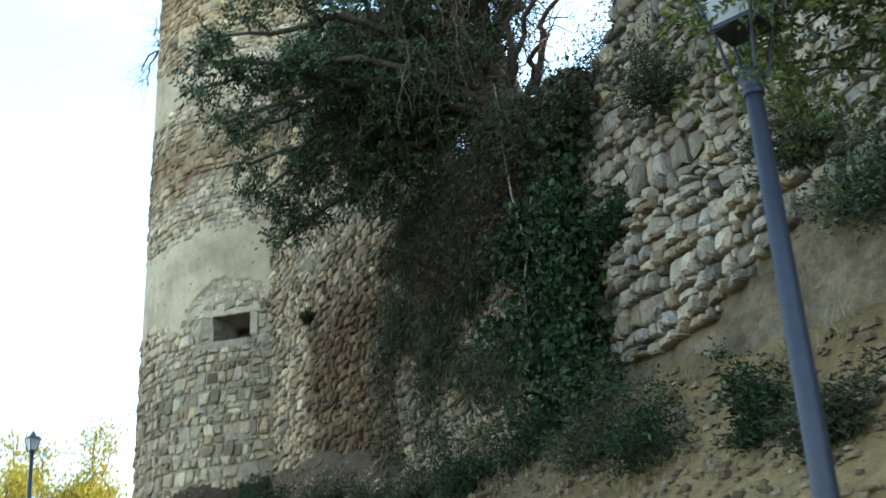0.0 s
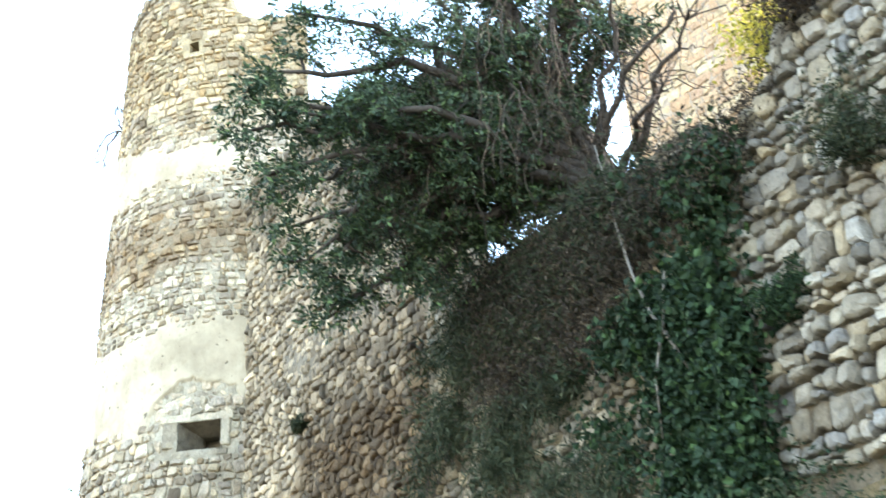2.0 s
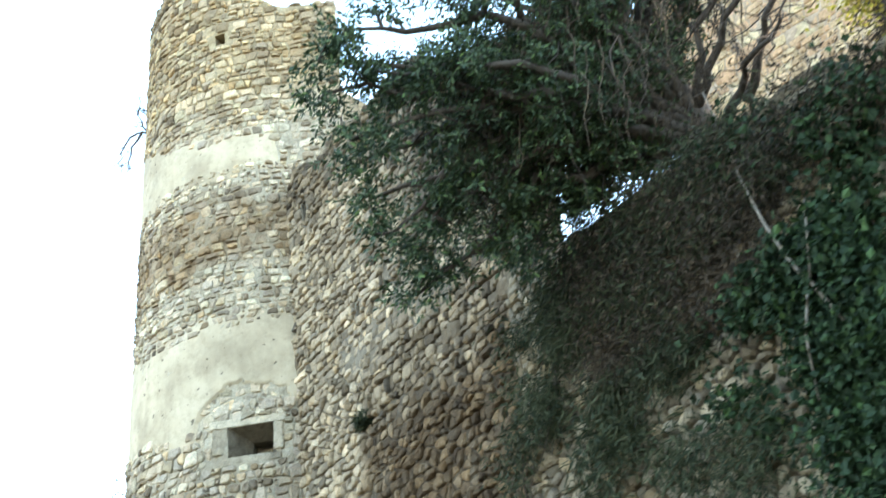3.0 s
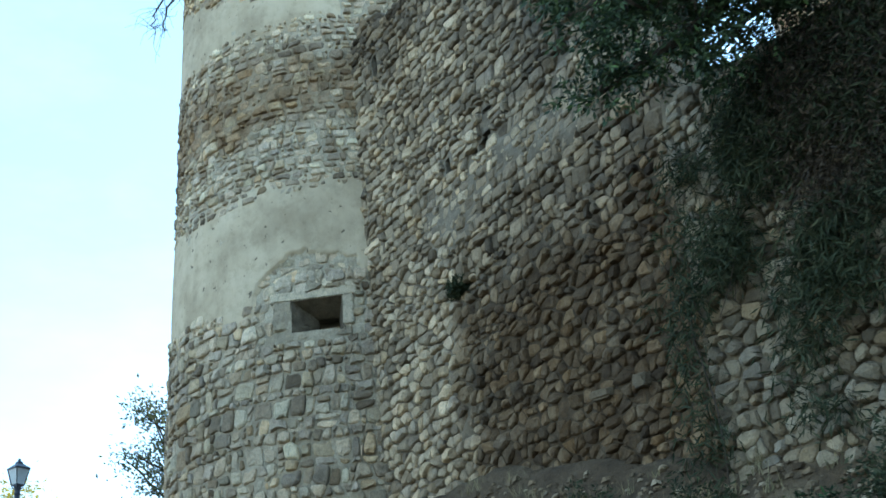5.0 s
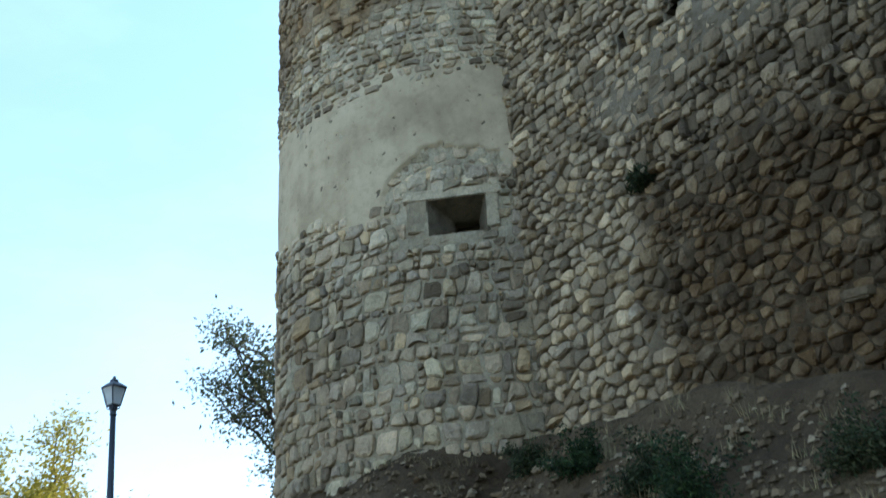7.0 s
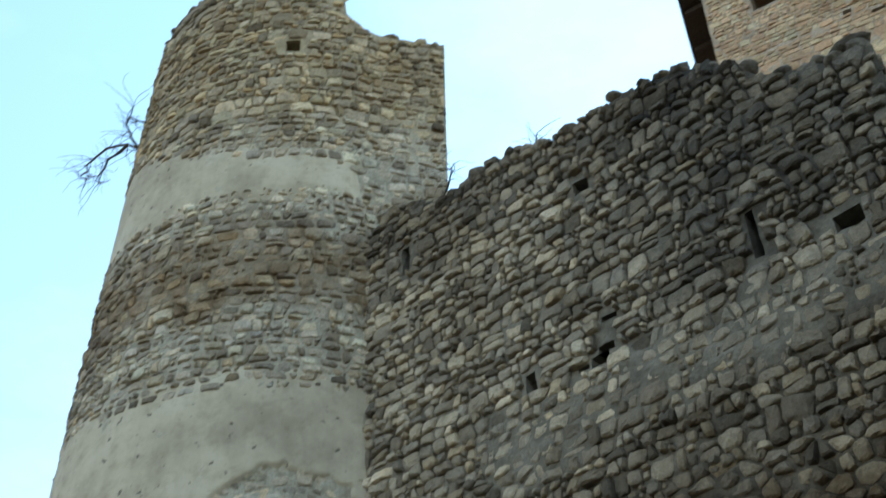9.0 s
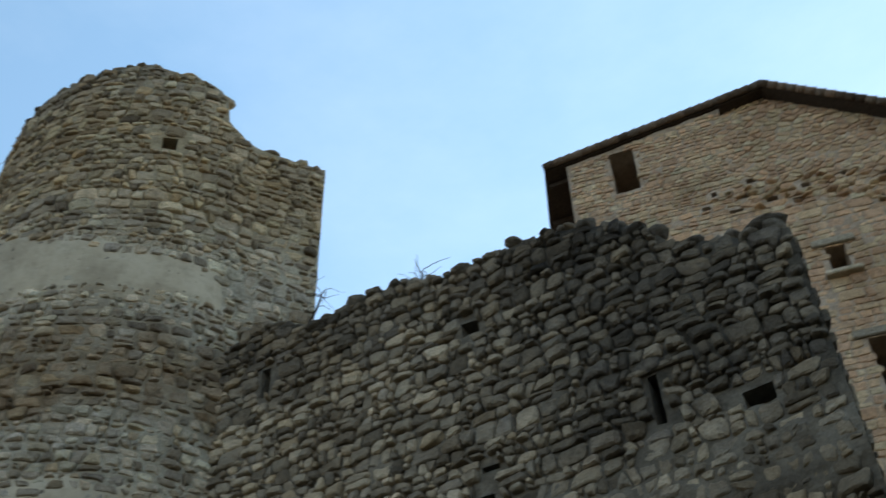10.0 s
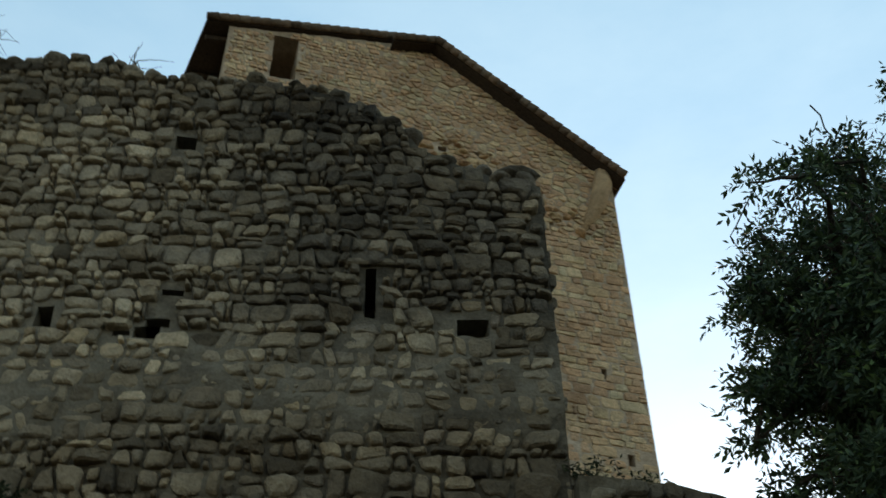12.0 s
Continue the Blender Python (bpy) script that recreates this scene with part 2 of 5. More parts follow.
def bark_mat(name, a, b):
    m = Mat(name, 0.95)
    n = m.noise(22.0, 6, 0.7, stretch=(1.0, 1.0, 0.3))
    return m.done(m.ramp(n, [(0.3, a), (0.7, b)]), [(n, 0.9, 0.02)])


def paint_mat(name, base, rough, metal=0.0):
    m = Mat(name, rough, metal)
    n = m.noise(18.0, 5, 0.7)
    return m.done(m.mix(0.5, base, m.ramp(n, [(0.3, (0.6, 0.6, 0.6)), (0.65, (1.1, 1.1, 1.1))]), "MULTIPLY"), [(n, 0.2, 0.004)])


M_PLASTER, M_EARTH = plaster_mat(), earth_mat()
M_LEAF = leaf_mat("evergreen_leaf", [(0.0, (0.026, 0.044, 0.022)), (0.5, (0.046, 0.072, 0.034)), (0.9, (0.074, 0.108, 0.046)), (1.0, (0.12, 0.19, 0.06))], 0.55, 0.09)
M_IVY = leaf_mat("ivy_leaf", [(0.0, (0.010, 0.022, 0.009)), (0.6, (0.018, 0.038, 0.014)), (0.92, (0.03, 0.06, 0.02)), (1.0, (0.06, 0.11, 0.035))], 0.7, 0.1)
M_SCRUB = leaf_mat("scrub_leaf", [(0.0, (0.024, 0.034, 0.017)), (0.5, (0.040, 0.052, 0.025)), (1.0, (0.075, 0.078, 0.04))], 0.8, 0.08)
M_DRY = leaf_mat("dry_leaf", [(0.0, (0.026, 0.02, 0.014)), (0.5, (0.045, 0.033, 0.023)), (1.0, (0.10, 0.072, 0.046))], 0.9, 0.08)
M_YELLOW = leaf_mat("yellow_leaf", [(0.0, (0.22, 0.20, 0.035)), (0.5, (0.38, 0.32, 0.05)), (1.0, (0.52, 0.44, 0.08))], 0.6, 0.45)
M_OLIVE = leaf_mat("olive_leaf", [(0.0, (0.07, 0.09, 0.05)), (0.6, (0.12, 0.14, 0.08)), (1.0, (0.20, 0.20, 0.11))], 0.6)
M_SPRING = leaf_mat("yellow_green_leaf", [(0.0, (0.04, 0.065, 0.022)), (0.5, (0.075, 0.11, 0.032)), (1.0, (0.19, 0.19, 0.05))], 0.6, 0.22)
M_BARK = bark_mat("bark", (0.035, 0.027, 0.02), (0.11, 0.085, 0.065))
M_PALE = bark_mat("pale_bark", (0.12, 0.10, 0.08), (0.26, 0.225, 0.18))
M_IRON = paint_mat("painted_iron", (0.040, 0.046, 0.060), 0.45, 0.3)
M_TIMBER = bark_mat("old_timber", (0.030, 0.020, 0.014), (0.085, 0.058, 0.040))
M_TILE = stone_mat("roof_tile", [(0.0, (0.20, 0.14, 0.10)), (0.5, (0.29, 0.20, 0.14)), (1.0, (0.24, 0.19, 0.15))])


def glass_mat():
    m = Mat("lantern_glass", 0.35)
    m.b.inputs["Transmission Weight"].default_value = 0.6
    n = m.noise(9.0, 3, 0.6)
    return m.done(m.ramp(n, [(0.3, (0.62, 0.66, 0.68)), (0.7, (0.78, 0.82, 0.84))]))


M_GLASS = glass_mat()


# ---- mesh helpers ----
def mesh_of(name, verts, faces, material, smooth=False):
    me = bpy.data.meshes.new(name)
    me.from_pydata([tuple(v) for v in verts], [], [tuple(f) for f in faces])
    me.materials.append(material)
    if smooth:
        me.polygons.foreach_set("use_smooth", [True] * len(me.polygons))
    me.update()
    return me


def thing(name, label, category, group="", kind="", data=None):
    return tagged(new(name, data), label, category, group, kind)


def part(name, me, parent, label="", at=None):
    ob = new(name, me)
    ob.parent = parent
    if at is not None:
        ob.location = at
    if label:
        tagged(ob, label)
    return ob


def bm_mesh(name, bm, material, smooth=False):
    me = bpy.data.meshes.new(name)
    bm.to_mesh(me)
    bm.free()
    me.materials.append(material)
    if smooth:
        me.polygons.foreach_set("use_smooth", [True] * len(me.polygons))
    return me


def block(size, m=Matrix(), bevel=0.012, rough=0.0):
    """A bevelled block, its faces slightly uneven."""
    bm = bmesh.new()
    bmesh.ops.create_cube(bm, size=1, matrix=Matrix.Diagonal((*size, 1)))
    if bevel:
        bmesh.ops.bevel(bm, geom=bm.edges[:], offset=bevel, segments=2, affect="EDGES")
    if rough:
        for v in bm.verts:
            v.co += Vector((random.uniform(-rough, rough) for _ in range(3)))
    bmesh.ops.transform(bm, matrix=m, verts=bm.verts)
    return bm


def lathe(profile, sides=20, m=Matrix()):
    """A turned shape from rows of (radius, height)."""
    verts, faces = [], []
    for r, z in profile:
        for k in range(sides):
            a = 2 * math.pi * k / sides
            verts.append(m @ Vector((r * math.cos(a), r * math.sin(a), z)))
    for i in range(len(profile) - 1):
        for k in range(sides):
            j = (k + 1) % sides
            faces.append((i * sides + k, i * sides + j, (i + 1) * sides + j, (i + 1) * sides + k))
    faces.append(tuple(range(sides))[::-1])
    faces.append(tuple((len(profile) - 1) * sides + k for k in range(sides)))
    return verts, faces


def tube(points, radii, sides=6):
    """A round bar along points."""
    verts, faces = [], []
    pts = [Vector(p) for p in points]
    for i, p in enumerate(pts):
        way = (pts[min(i + 1, len(pts) - 1)] - pts[max(i - 1, 0)]).normalized()
        a = way.cross(Vector((0.31, 0.52, 0.79))).normalized()
        b = way.cross(a)
        for k in range(sides):
            w = 2 * math.pi * k / sides
            verts.append(p + radii[i] * (math.cos(w) * a + math.sin(w) * b))
    n = len(pts)
    for i in range(n - 1):
        for k in range(sides):
            j = (k + 1) % sides
            faces.append((i * sides + k, i * sides + j, (i + 1) * sides + j, (i + 1) * sides + k))
    faces.append(tuple(range(sides))[::-1])
    faces.append(tuple((n - 1) * sides + k for k in range(sides)))
    return verts, faces


def join(shapes):
    verts, faces = [], []
    for v, f in shapes:
        o = len(verts)
        verts += list(v)
        faces += [tuple(i + o for i in q) for q in f]
    return verts, faces


def line(table):
    xs, ys = zip(*table)
    return lambda u: float(np.interp(u, xs, ys))


def wobble(u, v, s, k=0.0):
    return noise.noise(Vector((u * s, v * s, 7.3 + k)))


# ---- walls ----
def core(us, vs, top, low, place, thick, holes=(), uneven=0.0, fill=None):
    """The body of a wall along u, from low(u) to top(u), with its openings let into it: (u0, u1, v0, v1, depth); fill(u, v) says how far the mortar stands out between the stones."""
    us = sorted({round(u, 4) for u in us} | {round(h[k], 4) for h in holes for k in (0, 1)})
    vs = sorted({round(v, 4) for v in vs} | {round(h[k], 4) for h in holes for k in (2, 3)})
    verts, faces, seen = [], [], {}

    def vert(u, v, d):
        key = (round(u, 4), round(v, 4), round(d, 4))
        if key not in seen:
            seen[key] = len(verts)
            e = 0.0
            if uneven and d == 0.0:
                e = uneven * (wobble(u, v, 3.1) + 0.7 * wobble(u, v, 9.0, 4.0)) - 0.45 * uneven
                e += fill(u, v) if fill else 0.0
            verts.append(place(u, v, d + e))
        return seen[key]

    for a, b in zip(us, us[1:]):
        ta, tb, la, lb = top(a), top(b), low(a), low(b)
        for c, d in zip(vs, vs[1:]):
            ca, da, cb, db = min(max(c, la), ta), min(max(d, la), ta), min(max(c, lb), tb), min(max(d, lb), tb)
            if da - ca < 1e-4 and db - cb < 1e-4:
                continue
            mu, mv = (a + b) / 2, (c + d) / 2
            hole = next((h for h in holes if h[0] < mu < h[1] and h[2] < mv < h[3]), None)
            depth = -hole[4] if hole else 0.0
            faces.append((vert(a, ca, depth), vert(b, cb, depth), vert(b, db, depth), vert(a, da, depth)))
        faces.append((vert(a, ta, 0), vert(b, tb, 0), vert(b, tb, -thick), vert(a, ta, -thick)))
        faces.append((vert(b, lb, -thick), vert(a, la, -thick), vert(a, ta, -thick), vert(b, tb, -thick)))
    for e, flip in ((us[0], True), (us[-1], False)):
        q = (vert(e, low(e), 0), vert(e, low(e), -thick), vert(e, top(e), -thick), vert(e, top(e), 0))
        faces.append(q[::-1] if flip else q)
    for u0, u1, v0, v1, dep in holes:
        ring = [(u0, v0), (u1, v0), (u1, v1), (u0, v1)]
        for (a, b), (c, d) in zip(ring, ring[1:] + ring[:1]):
            faces.append((vert(a, b, -dep), vert(c, d, -dep), vert(c, d, 0), vert(a, b, 0)))
    return verts, [tuple(dict.fromkeys(f)) for f in faces if len(set(f)) > 2]


def cells(u0, u1, v0, v1, w, h, jit, keep, rng):
    """Stones of coarse courses, packed so that they meet along uneven joints: their outlines."""
    rows, v = [], v0 - 2.5 * h
    while v < v1 + 2.5 * h:
        row, u, hh = [], u0 - (2 + rng.random()) * w, h * rng.choice((0.62, 0.8, 1.0, 1.1, 1.45))
        while u < u1 + 3 * w:
            row.append((u, v + rng.uniform(-jit, jit) * h))
            u += w * rng.choice((0.45, 0.7, 0.9, 1.0, 1.3, 1.9)) * rng.uniform(0.85, 1.15)
        rows.append(row)
        v += hh
    ratio, out = h / w * 1.15, []
    for r, row in enumerate(rows):
        near = np.array([p for q in rows[max(0, r - 2) : r + 3] for p in q])
        for p in row:
            if not keep(*p):
                continue
            d = (near[:, 0] - p[0]) * ratio, near[:, 1] - p[1]
            order = np.argsort(d[0] ** 2 + d[1] ** 2)[1:14]
            poly = [(-2 * h, -2 * h), (2 * h, -2 * h), (2 * h, 2 * h), (-2 * h, 2 * h)]
            for k in order:
                nx, ny = float(d[0][k]), float(d[1][k])
                lim = (nx * nx + ny * ny) / 2
                cut, prev = [], poly[-1]
                fp = prev[0] * nx + prev[1] * ny - lim
                for q in poly:
                    fq = q[0] * nx + q[1] * ny - lim
                    if (fp > 0) != (fq > 0):
                        s = fp / (fp - fq)
                        cut.append((prev[0] + s * (q[0] - prev[0]), prev[1] + s * (q[1] - prev[1])))
                    if fq <= 0:
                        cut.append(q)
                    prev, fp = q, fq
                poly = cut
                if len(poly) < 3:
                    break
            if len(poly) > 2:
                out.append([(min(max(p[0] + a / ratio, u0), u1), p[1] + b) for a, b in poly])
    return out


def courses(u0, u1, v0, v1, w, h, keep, rng, thin=0.22, rag=1.0):
    """Blocky stones laid in wavering courses, some split into two thin ones: their outlines."""
    out, v, k = [], v0, 0

    def edge(u, base, n):
        return base + rag * 0.42 * h * wobble(u, n * 3.7, 1.1 / w * 0.3) + rag * 0.26 * h * wobble(u, n * 1.9, 1.2 / w)

    while v < v1:
        hh = h * rng.choice((0.72, 0.85, 0.95, 1.05, 1.2, 1.5))
        u = u0 - rng.random() * w
        slant = 0.0
        while u < u1:
            ww = w * rng.choice((0.45, 0.6, 0.8, 0.95, 1.1, 1.35)) * (0.6 + 0.4 * hh / h)
            nxt = rng.uniform(-0.17, 0.17) * w * rag
            a, b = u, u + ww
            j = lambda s=0.12: rng.uniform(-s, s) * hh * rag
            low = lambda x: edge(x, v, k)
            top = lambda x: edge(x, v + hh, k + 1)
            mid = (a + b) / 2
            c0, c1, c2 = (a - slant, low(a) + j()), (mid + j(0.3), low(mid) + j(0.16)), (b - nxt, low(b) + j())
            d0, d1, d2 = (b + nxt, top(b) + j()), (mid + j(0.3), top(mid) + j(0.16)), (a + slant, top(a) + j())
            if rng.random() < 0.6 * thin and hh > 1.1 * h:
                f = rng.uniform(0.38, 0.62)
                l = (a, low(a) + hh * f)
                r = (b, low(b) + hh * (f + rng.uniform(-0.12, 0.12)))
                polys = [[c0, c1, c2, r, l], [l, r, d0, d1, d2]]
            elif rng.random() < thin and ww > 0.7 * w:
                # a large block with two small pinnings beside it
                f = rng.uniform(0.6, 0.75)
                e0, e1 = (a + ww * f, low(a + ww * f) + j()), (a + ww * f, top(a + ww * f) + j())
                l, r = (a + ww * f, (e0[1] + e1[1]) / 2 + j(0.15)), (b, (c2[1] + d0[1]) / 2 + j(0.15))
                polys = [[c0, e0, e1, d2], [e0, c2, r, l], [l, r, d0, e1]]
            else:
                polys = [[c0, c1, c2, d0, d1, d2]]
            for q in polys:
                q = [(min(max(x, u0), u1), y) for x, y in q]
                if keep(sum(p[0] for p in q) / len(q), sum(p[1] for p in q) / len(q)) and max(p[0] for p in q) - min(p[0] for p in q) > 0.03:
                    out.append(q)
            u, slant = b, nxt
        v += hh
        k += 1
    return out


def stone(poly, joint, high, rng, count=12, lift=0.0, cut=0.16, crown=0.74):
    """One stone on its outline: middle (u, v) and rows of (du, dv, d), with faces."""
    n = len(poly)
    mu, mv = sum(p[0] for p in poly) / n, sum(p[1] for p in poly) / n
    pts = []
    for i in range(n):
        a, b = poly[i], poly[(i + 1) % n]
        for k in (cut, 1 - cut):
            pts.append((a[0] + (b[0] - a[0]) * k - mu, a[1] + (b[1] - a[1]) * k - mv))
    if len(pts) > count:
        pts = [pts[int(i * len(pts) / count)] for i in range(count)]
    n = len(pts)
    size = sum(math.hypot(*p) for p in pts) / n
    s = max(0.5, 1 - joint / size)
    tu, tv = rng.uniform(-0.35, 0.35), rng.uniform(-0.4, 0.2)
    verts = []
    for scale, d in ((s, -0.03), (s * 0.95, high * 0.6), (s * crown, high)):
        for p in pts:
            k = scale * rng.uniform(0.9, 1.07)
            u, v = p[0] * k, p[1] * k
            verts.append((u, v, d + lift + (0 if d < 0 else (tu * u + tv * v) * min(1, high * 12) + rng.uniform(-0.12, 0.12) * high)))
    verts.append((0, 0, high * rng.uniform(0.9, 1.15) + lift))
    faces = [(r * n + i, r * n + (i + 1) % n, r * n + n + (i + 1) % n, r * n + n + i) for r in (0, 1) for i in range(n)]
    faces += [(2 * n + i, 2 * n + (i + 1) % n, 3 * n) for i in range(n)]
    return (mu, mv), verts, faces


def face_wall(parent, place, polys, material, joint, high, rng, near, label="", limit=300, cobble=False):
    """Faces a wall with its stones: those for which near(u, v) holds are parts, the rest is joined."""
    rest, picked = [], 0
    for poly in polys:
        mu = sum(p[0] for p in poly) / len(poly)
        mv = sum(p[1] for p in poly) / len(poly)
        h = high(mu, mv) if callable(high) else high
        gap = (joint(mu, mv) if callable(joint) else joint) * rng.choice((0.7, 1.0, 1.0, 1.6, 2.6))
        shape = {"cut": 0.2, "crown": 0.7, "count": 12} if cobble else {}
        (mu, mv), vs, fs = stone(poly, gap, h * rng.uniform(0.5, 1.5), rng, **shape)
        world_vs = [place(mu + a, mv + b, c) for a, b, c in vs]
        if picked < limit and near(mu, mv):
            picked += 1
            mid = place(mu, mv, 0)
            part("stone", mesh_of("stone", [v - mid for v in world_vs], fs, material), parent, at=mid)
        else:
            rest.append((world_vs, fs))
    if rest:
        ob = part("stonework", mesh_of("stonework", *join(rest), material), parent, label)
        ob["kind"] = "stuff"


def rock(rng, material):
    bm = bmesh.new()
    bmesh.ops.create_icosphere(bm, subdivisions=2, radius=0.5)
    sx, sy, sz = rng.uniform(0.8, 1.3), rng.uniform(0.8, 1.2), rng.uniform(0.55, 0.9)
    k = rng.uniform(0, 50)
    for v in bm.verts:
        f = 1 + 0.42 * noise.noise(v.co * 2.1 + Vector((k, k, k))) + 0.12 * noise.noise(v.co * 6 + Vector((k, 0, 0)))
        v.co = Vector((v.co.x * sx, v.co.y * sy, v.co.z * sz)) * f
    return bm_mesh("rock", bm, material, True)


def flat(y):
    return lambda u, v, d: Vector((u, y - d, v))


def steps(a, b, s):
    n = max(1, int(round((b - a) / s)))
    return [a + (b - a) * i / n for i in range(n + 1)]


# ---- ground ----
def road_z(x):
    return -1.7 - 0.127 * min(max(x, -13.0), 22.0)


BASE = line([(-12, 1.7), (-8, 1.95), (-4.7, 2.05), (-1.5, 1.72), (0.0, 1.4), (1.0, 1.08), (1.6, 0.9), (2.5, 0.8), (4.0, 0.8), (6.0, 0.75), (8.5, 0.4), (16, -0.4)])


def ground_z(x, y):
    if x < -4.63:
        d = math.hypot(x + 7.11, y - 1.01) - 2.67
        inside = y > 0.2 and x > -6.5
    else:
        d = -0.15 - y
        inside = y > 0.15
    if inside and x < 20:
        return 3.95 + min(max((y - 1) / 6, 0), 1) * 3.5 + 0.15 * wobble(x, y, 0.8)
    d = max(d, 0.0)
    s = max(0.0, 1 - d / 4.6) ** 2.0
    far = min(1.0, max(0.0, (math.hypot(x, y) - 30) / 40))
    z = road_z(x) + s * (BASE(x) - road_z(x)) + s * 0.18 * wobble(x, y, 1.3) + s * 0.05 * wobble(x, y, 5.0)
    return z * (1 - far) - 4.0 * far


def build_ground():
    xs = [-3000, -900, -300, -120, -70, -45, -30, -22, -18] + steps(-16, 18, 0.17) + [20, 24, 30, 45, 70, 120, 300, 900, 3000]
    ys = [-3000, -900, -300, -120, -60, -40, -28, -20, -15, -12, -10, -8] + steps(-6.5, 1.0, 0.15) + [1.3, 2, 3, 4, 5, 6, 7, 8, 10, 13, 17, 22, 30, 45, 70, 120, 300, 900, 3000]
    verts = [(x, y, ground_z(x, y)) for y in ys for x in xs]
    n = len(xs)
    faces = [(j * n + i, j * n + i + 1, j * n + n + i + 1, j * n + n + i) for j in range(len(ys) - 1) for i in range(n - 1)]
    return thing("ground", "dry ochre earth bank with loose soil and stones", "ground", kind="structure", data=mesh_of("ground", verts, faces, M_EARTH, True))


build_ground()

# ---- round tower ----
TC, TR, T_FLAT = Vector((-7.11, 1.01, 0)), 2.67, radians(-22)
T_CORNER = Vector((-4.2, 0.85, 0))
T_P0 = TC + TR * Vector((math.cos(T_FLAT), math.sin(T_FLAT), 0))
T_WAY = (T_CORNER - T_P0).normalized()
U_FLAT, U_END = TR * T_FLAT, TR * T_FLAT + (T_CORNER - T_P0).length


def on_tower(u, v, d):
    lean = 0.08 - 0.026 * (v - 2.5)
    lean += 0.07 * min(1.0, max(0.0, (radians(-55) - u / TR) / radians(50)))
    d += lean if u <= U_FLAT else lean * (U_END - u) / (U_END - U_FLAT)
    if u <= U_FLAT:
        a = u / TR
        p = TC + (TR + d) * Vector((math.cos(a), math.sin(a), 0))
    else:
        p = T_P0 + (u - U_FLAT) * T_WAY + d * Vector((T_WAY.y, -T_WAY.x, 0))
    return Vector((p.x, p.y, v))


def tu(deg):
    return TR * radians(deg)


T_TOP = line([(tu(-250), 13.75), (tu(-150), 14.05), (tu(-90), 14.24), (tu(-76), 14.27), (tu(-61), 14.30), (tu(-38), 13.98), (tu(-33), 13.75), (tu(-32.4), 13.24), (tu(-24), 12.99), (U_END - 0.1, 12.87), (U_END, 12.90)])
WIN = (tu(-45.3), tu(-30.6), 4.49, 4.96)
T_HOLE = (tu(-51.0), tu(-46.4), 12.33, 12.55)
rng = random.Random(11)


def low_plaster(u):
    deg = math.degrees(u / TR)
    base = np.interp(deg, [-260, -110, -75, -60, -52, -50, -24, -22, -15], [5.1, 5.0, 4.82, 4.72, 4.95, 5.06, 5.06, 5.25, 5.3])
    return float(base) + 0.14 * wobble(u, 0, 2.2) + 0.06 * wobble(u, 0, 9)


def high_plaster(u):
    return 6.88 + 0.16 * wobble(u, 3, 1.4) + 0.08 * wobble(u, 3, 6) + 0.12 * max(0, -(u + 3.2)) * 0.3


def low_plaster_up(u):
    return 9.38 + 0.1 * wobble(u, 9, 1.4) + 0.06 * wobble(u, 9, 7)


def high_plaster_up(u):
    deg = math.degrees(u / TR)
    return float(np.interp(deg, [-260, -120, -90, -64, -40, -28, -25], [11.6, 11.5, 11.0, 10.5, 10.45, 10.3, 9.6])) + 0.12 * wobble(u, 5, 1.6) + 0.06 * wobble(u, 5, 7)


def plastered(u, v, m=0.0):
    return (low_plaster(u) + m < v < high_plaster(u) - m) or (u < tu(-25.5) and low_plaster_up(u) + m < v < high_plaster_up(u) - m)


def in_window(u, v):
    return WIN[0] - 0.30 < u < WIN[1] + 0.2 and WIN[2] - 0.12 < v < WIN[3] + 0.14


tower = thing("round_tower", "tall round rubble-stone castle tower with plaster bands and broken top", "tower")
tv, tf = core(steps(tu(-250), tu(-150), 0.22) + steps(tu(-150), U_FLAT, 0.06) + steps(U_FLAT, U_END, 0.06), [0.0, 1.0] + steps(1.3, 14.3, 0.06), T_TOP, lambda u: 0.0, on_tower, 0.75,
              [(*WIN, 0.72), (*T_HOLE, 0.4)], 0.022, lambda u, v: (0.020 if 6 < v < 10.8 else 0.010) + 0.016 * wobble(u, v, 1.7, 6.0) + 0.020 * wobble(u, v, 6.5, 2.0))
part("wall", mesh_of("tower_wall", tv, tf, M_MORTAR_T, False), tower)


def tower_keep(u, v):
    return v < T_TOP(u) - 0.05 and not plastered(u, v, 0.24) and not in_window(u, v) and not (T_HOLE[0] - 0.08 < u < T_HOLE[1] + 0.08 and T_HOLE[2] - 0.05 < v < T_HOLE[3] + 0.05)


t_low = courses(tu(-150), U_END, 1.2, 5.4, 0.215, 0.168, tower_keep, rng, 0.3)
t_mid = courses(tu(-150), U_END, 6.6, 9.72, 0.195, 0.125, tower_keep, rng, 0.25)
t_top = courses(tu(-150), U_END, 9.74, 14.4, 0.20, 0.125, tower_keep, rng, 0.2)
face_wall(tower, on_tower, t_low, M_TOWER, 0.009, 0.042, rng, lambda u, v: u > tu(-95) and v > 2.2, cobble=True)
face_wall(tower, on_tower, t_mid, M_TOWER, lambda u, v: 0.010 + 0.012 * max(0, wobble(u, v, 1.5, 4.0)), 0.038, rng, lambda u, v: False, cobble=True)
face_wall(tower, on_tower, t_top, M_TOWER, lambda u, v: 0.007 + 0.01 * max(0, wobble(u, v, 1.1, 8.0)), 0.036, rng, lambda u, v: False, cobble=True)

